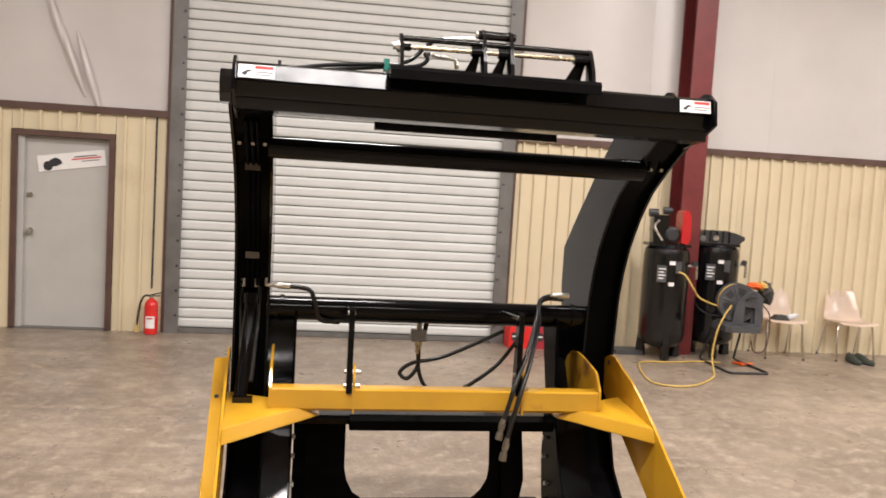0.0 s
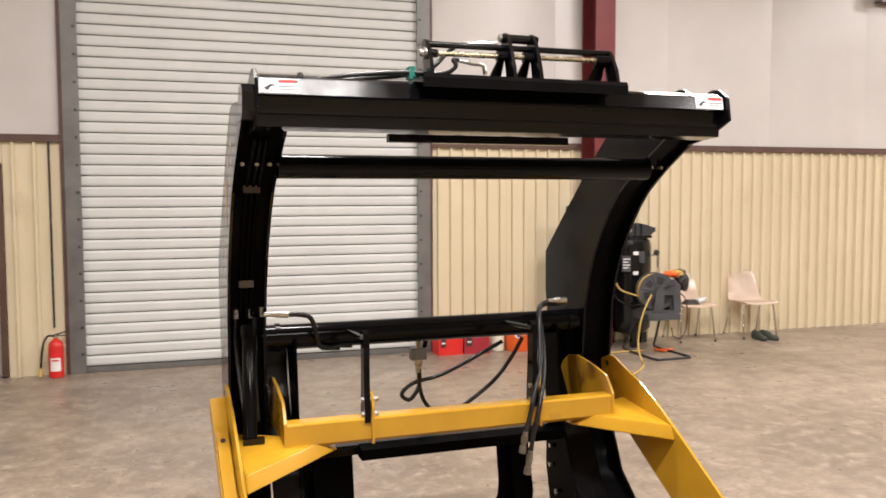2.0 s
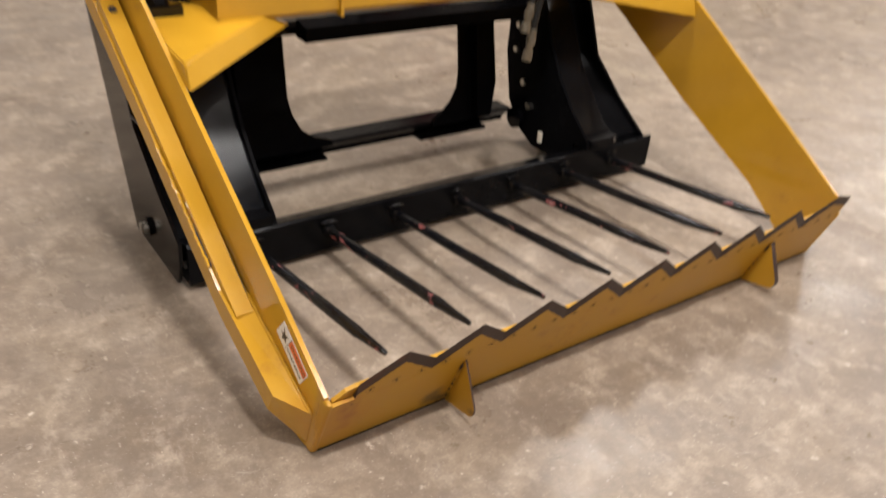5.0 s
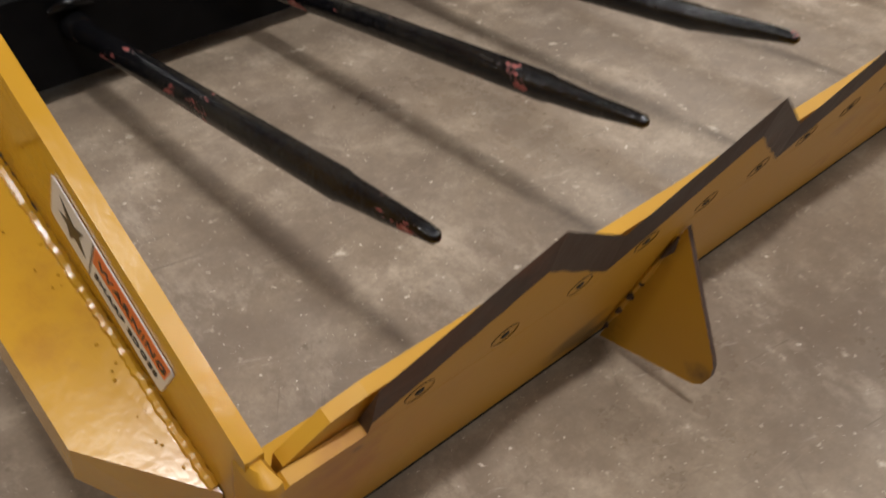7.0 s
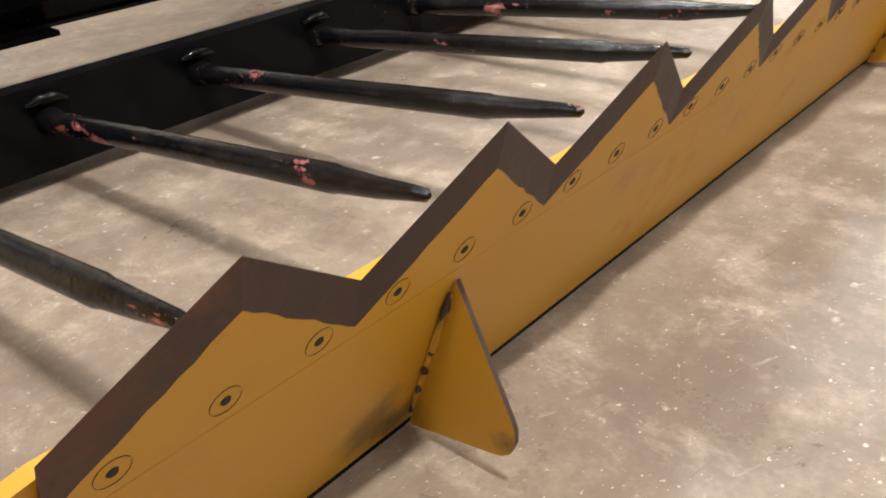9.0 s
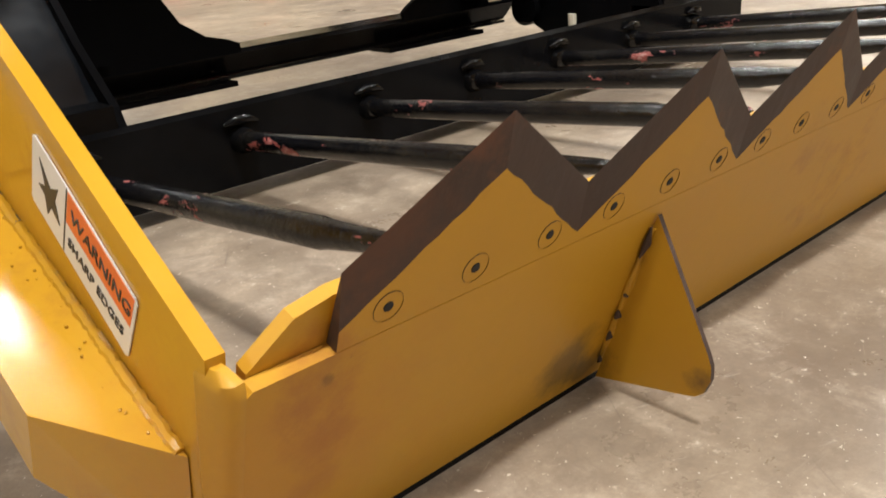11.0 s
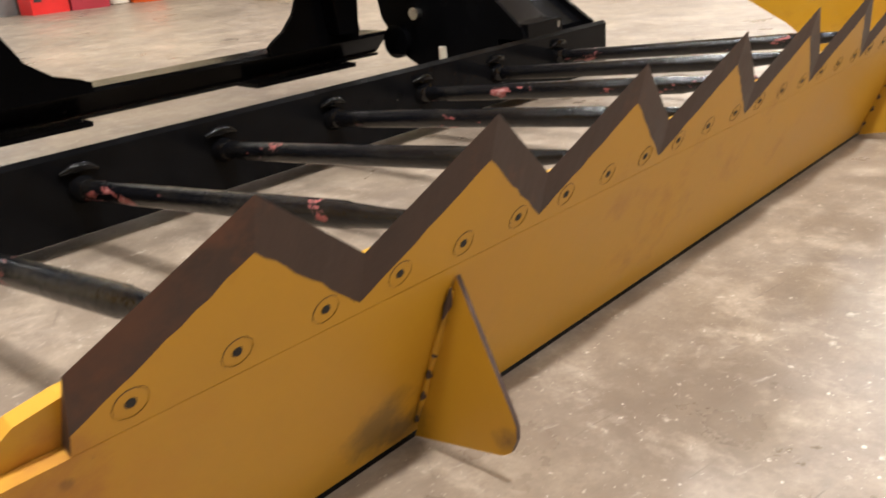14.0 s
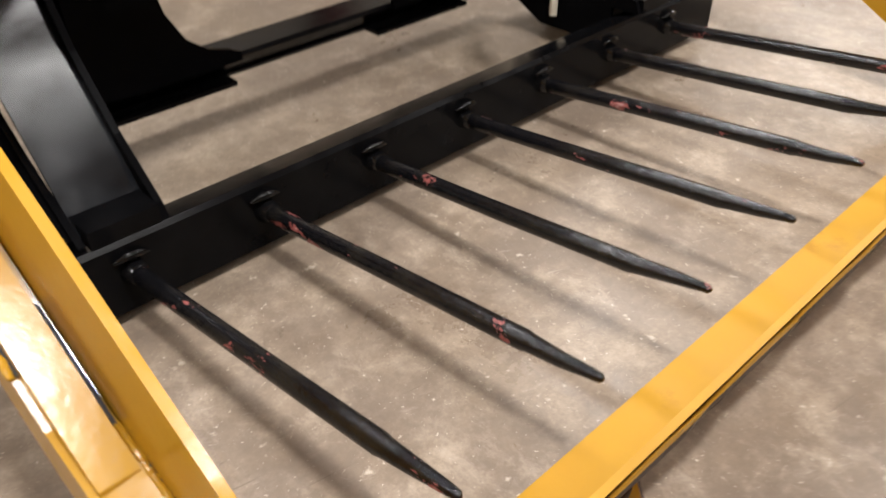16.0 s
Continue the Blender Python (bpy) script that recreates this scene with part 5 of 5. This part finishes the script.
def compressor(m, label, tall, red):
    ob = thing("air_compressor", m, label, "compressor", "upright air compressors")
    tank = part("tank", turned([(0.10, 0.13), (0.20, 0.16), (0.245, 0.22), (0.25, 0.30), (0.25, tall - 0.12), (0.235, tall - 0.05), (0.17, tall - 0.005), (0.08, tall + 0.01)], 32), TANK, ob, "", True)
    for k in range(3):
        a = math.tau * k / 3 + 0.5
        part("leg", slab([(0.17, 0.0), (0.27, 0.0), (0.27, 0.02), (0.245, 0.30), (0.215, 0.30), (0.17, 0.02)], lambda p, q, w: (p * math.cos(a) - w * math.sin(a), p * math.sin(a) + w * math.cos(a), q), -0.035, 0.035, None, 0.004), TANK, ob)
    part("rating_plate", box(-0.16, -0.06, -0.262, -0.235, tall - 0.40, tall - 0.22, 0.003), CHARCOAL, tank)
    for k in range(4):
        part("text_bar", box(-0.15, -0.07 - 0.02 * (k % 2), -0.2635, -0.262, tall - 0.262 - 0.034 * k, tall - 0.250 - 0.034 * k, 0), PAPER, tank)
    part("label", box(0.04, 0.10, -0.262, -0.235, tall - 0.30, tall - 0.17, 0.003), CHARCOAL, tank)
    for z in (tall - 0.19, tall - 0.42):
        part("label", box(-0.03, 0.03, -0.2615, -0.24, z - 0.02, z + 0.02, 0.001), PAPER, tank, "small white label")
    part("valve", sweep([(0.22, -0.10, tall - 0.22), (0.30, -0.14, tall - 0.22), (0.30, -0.14, tall - 0.36)], 0.016, 10), STEEL, tank, "", True)
    part("gauge", sweep([(0.27, -0.15, tall - 0.19), (0.27, -0.18, tall - 0.19)], 0.032, 16), INK, tank, "", True)
    top = tall + 0.01
    part("mount", box(-0.24, 0.22, -0.14, 0.14, top - 0.03, top, 0.006), TANK, ob)
    if red:
        pump = part("pump", box(-0.19, -0.03, -0.08, 0.08, top, top + 0.31, 0.01), TANK, ob)
        for k in range(7):
            part("fin", box(-0.20, -0.02, -0.09, 0.09, top + 0.12 + 0.026 * k, top + 0.134 + 0.026 * k, 0.003), TANK, pump)
        part("motor", sweep([(0.02, -0.12, top + 0.10), (0.02, -0.10, top + 0.10), (0.02, 0.12, top + 0.10)], [0.06, 0.085, 0.085], 20), INK, ob, "", True)
        part("air_filter", sweep([(-0.24, -0.06, top + 0.33), (-0.15, -0.06, top + 0.33)], 0.045, 16), INK, ob, "", True)
        part("air_filter", sweep([(-0.09, -0.06, top + 0.36), (0.0, -0.06, top + 0.36)], 0.04, 16), INK, ob, "", True)
        part("belt_guard", slab([(0.10, top + 0.02), (0.10, top + 0.34), (0.125, top + 0.375), (0.165, top + 0.37), (0.195, top + 0.30), (0.20, top + 0.06), (0.17, top + 0.0)], along_y, -0.16, 0.10, None, 0.02), GUARD, ob, "red belt guard", True)
        part("head_pipe", sweep([(-0.14, -0.10, top + 0.25), (-0.20, -0.17, top + 0.18), (-0.12, -0.20, top + 0.04)], 0.012, 10, None, True), STEEL, ob, "", True)
    else:
        part("pump_cover", slab([(-0.22, top), (-0.24, top + 0.08), (-0.18, top + 0.13), (0.14, top + 0.13), (0.26, top + 0.09), (0.26, top + 0.05), (0.20, top)], along_y, -0.15, 0.13, None, 0.015), INK, ob, "", True)
        part("fitting", sweep([(-0.06, -0.16, top + 0.06), (-0.06, -0.18, top + 0.06)], 0.03, 14), STEEL, ob, "", True)
        part("hose", sweep([(-0.24, -0.10, 0.66), (-0.20, -0.26, 0.56), (-0.06, -0.29, 0.50), (0.08, -0.28, 0.52), (0.20, -0.20, 0.60), (0.235, -0.10, 0.70)], 0.008, 8, None, True), RUBBER, ob, "", True)
        for k in range(5):
            part("fin", box(-0.20 + 0.07 * k, -0.18 + 0.07 * k, -0.155, 0.135, top + 0.012, top + 0.142, 0.004), TANK, ob)
        part("filter", sweep([(-0.2, -0.16, top + 0.05), (-0.2, -0.12, top + 0.05)], 0.035, 14), GREY_IRON, ob, "", True)
    return ob


compressor(pose(4.30, 8.86, 0, 0, 0, -8), "black upright air compressor with red belt guard beside the column", 1.27, True)
compressor(pose(5.005, 9.10, 0, 0, 0, -14), "black upright air compressor standing past the column", 1.29, False)

# hose reel on the seat of an old frame chair
seat_frame = thing("old_chair", pose(4.96, 8.42, 0, 0, 0, 2), "backless black chair with a bent pipe frame under the hose reel", "chair")
part("frame", sweep([(-0.16, 0.16, 0.425), (-0.195, 0.32, 0.10), (-0.205, 0.36, 0.03), (-0.21, 0.30, 0.0135), (-0.225, -0.28, 0.0135), (-0.205, -0.34, 0.0135), (0.20, -0.34, 0.0135), (0.225, -0.28, 0.0135), (0.215, 0.30, 0.0135), (0.205, 0.36, 0.03), (0.195, 0.32, 0.10), (0.16, 0.16, 0.425)], 0.0125, 10), INK, seat_frame, "bent black pipe frame", True)
part("seat", slab([(-0.21, -0.15), (-0.17, -0.20), (0.17, -0.20), (0.21, -0.15), (0.21, 0.15), (0.17, 0.20), (-0.17, 0.20), (-0.21, 0.15)], along_z, 0.41, 0.475, None, 0.026), CHARCOAL, seat_frame, "", True)
reel = thing("hose_reel", pose(4.94, 8.42, 0.474, 0, 0, -14), "grey hose reel wound with yellow hose on an old chair", "hose reel")
part("base", slab([(-0.17, 0.0), (-0.17, 0.02), (-0.10, 0.03), (0.20, 0.03), (0.24, 0.02), (0.24, 0.0)], along_y, -0.12, 0.16, None, 0.006), CHARCOAL, reel, "", True)
for y in (-0.065, 0.075):
    cheek = bmesh.new()
    sweep([(0.0, y, 0.235), (0.0, y + 0.014, 0.235)], 0.205, 32, cheek)
    sweep([(0.0, y - 0.012, 0.235), (0.0, y + 0.026, 0.235)], 0.05, 20, cheek)
    disc = part("cheek", cheek, CHARCOAL, reel, "", True)
    for k in range(6):
        a = math.tau * k / 6 + 0.3
        part("slot", slab([(0.09 * math.cos(a + d), 0.235 + 0.09 * math.sin(a + d)) for d in (-0.34, 0.34)] + [(0.165 * math.cos(a + d), 0.235 + 0.165 * math.sin(a + d)) for d in (0.26, -0.26)], along_y, y - 0.003, y + 0.017, None, 0.001), INK, disc)
        part("rib", sweep([(0.06 * math.cos(a + 0.52), y - 0.002, 0.235 + 0.06 * math.sin(a + 0.52)), (0.19 * math.cos(a + 0.52), y - 0.002, 0.235 + 0.19 * math.sin(a + 0.52))], 0.008, 6), CHARCOAL, disc)
part("side_frame", slab([(-0.06, 0.02), (-0.03, 0.25), (0.02, 0.30), (0.10, 0.36), (0.17, 0.38), (0.23, 0.32), (0.25, 0.10), (0.24, 0.02), (0.17, 0.02), (0.16, 0.20), (0.06, 0.21), (0.05, 0.02)], along_y, -0.125, -0.098, None, 0.006), CHARCOAL, reel, "", True)
part("outlet_arm", slab([(0.14, 0.02), (0.15, 0.30), (0.20, 0.36), (0.26, 0.30), (0.26, 0.04)], along_y, -0.06, 0.14, None, 0.02), CHARCOAL, reel, "", True)
coil = []
for k in range(150):
    a = math.tau * k / 16
    coil.append((0.182 * math.cos(a), -0.042 + 0.108 * k / 150, 0.235 + 0.182 * math.sin(a)))
part("coiled_hose", sweep(coil, 0.012, 8), YELLOW_HOSE, reel, "yellow hose wound on the reel", True)
part("handle", sweep([(0.06, -0.13, 0.28), (0.10, -0.16, 0.32), (0.16, -0.17, 0.32)], 0.012, 8), INK, reel, "", True)
jacket = thing("safety_jacket", pose(5.17, 8.40, 0.862), "orange and dark grey jacket draped over the reel", "jacket")
for jname, mat, sx, sz, dx, dz in (("back", ORANGE, 0.075, 0.036, -0.05, 0.035), ("collar", YELLOW_HOSE, 0.06, 0.045, 0.025, 0.035), ("sleeve", CLOTH, 0.055, 0.10, 0.07, -0.01), ("sleeve", CLOTH, 0.035, 0.10, 0.11, -0.06)):
    bm = bmesh.new()
    bmesh.ops.create_icosphere(bm, subdivisions=4, radius=1.0)
    for v in bm.verts:
        w = 1 + 0.30 * noise.noise(v.co * 2.3 + Vector((dx * 40, dz * 30, 1.7))) + 0.12 * noise.noise(v.co * 6.0)
        v.co = Vector((v.co.x * sx * w + dx, v.co.y * 0.09 * w, v.co.z * sz * w + dz))
    part(jname, bm, mat, jacket, "", True)
lead = thing("power_lead", pose(0, 0, 0), "dark red lead hanging from the reel to the floor", "cord")
part("lead_run", sweep([(5.20, 8.36, 0.70), (5.29, 8.36, 0.60), (5.31, 8.36, 0.42), (5.29, 8.36, 0.26), (5.23, 8.36, 0.18), (5.14, 8.36, 0.20), (5.11, 8.36, 0.30)], 0.006, 8, None, True), plain("dark_red_rubber", (0.06, 0.014, 0.014), 0.5), lead, "", True)
line = thing("air_hose", pose(0, 0, 0), "yellow air hose trailing over the concrete floor", "hose")
part("hose_run", sweep([(4.33, 8.60, 0.99), (4.39, 8.54, 0.96), (4.48, 8.52, 0.83), (4.58, 8.54, 0.72), (4.74, 8.46, 0.66), (4.85, 8.42, 0.65)], 0.0095, 8, None, True), YELLOW_HOSE, line, "", True)
part("hose_run", sweep([(4.84, 8.34, 0.68), (4.74, 8.28, 0.58), (4.66, 8.26, 0.40), (4.62, 8.24, 0.16), (4.60, 8.14, 0.014), (4.52, 7.96, 0.012), (4.36, 7.74, 0.012), (4.10, 7.50, 0.012), (3.86, 7.44, 0.012), (3.70, 7.62, 0.012), (3.82, 8.20, 0.012), (3.98, 8.52, 0.012), (4.30, 8.54, 0.012), (4.65, 8.62, 0.012), (4.9, 8.60, 0.012)], 0.0095, 8, None, True), YELLOW_HOSE, line, "", True)
cord = thing("orange_cord", pose(5.14, 8.56, 0), "small bundle of orange cord under the reel", "cord")
part("bundle", sweep([((0.05 + 0.0023 * k) * math.cos(2.1 * k), (0.03 + 0.0016 * k) * math.sin(2.1 * k), 0.008 + 0.010 * abs(math.sin(1.3 * k))) for k in range(40)], 0.006, 6), ORANGE, cord, "", True)
mat_thing = thing("floor_mat", pose(3.98, 9.05, 0), "dark grey folded mat by the compressor", "mat")
part("sheet", box(-0.16, 0.16, -0.12, 0.12, 0, 0.05, 0.02), CHARCOAL, mat_thing, "", True)
# shrunken cup shape standing in for a small white paper scrap
cup = thing("paper_scrap", pose(6.23, 6.04, 0.012, 90, 0, 40) @ Matrix.Scale(0.42, 4), "tiny white paper scrap on the concrete floor", "cup")
part("body", turned([(0.018, -0.03), (0.026, 0.03), (0.024, 0.03), (0.016, -0.026)], 12), PAPER, cup, "", True)
part("band", turned([(0.0225, -0.006), (0.0255, 0.01)], 12), RED_INK, cup, "", True)
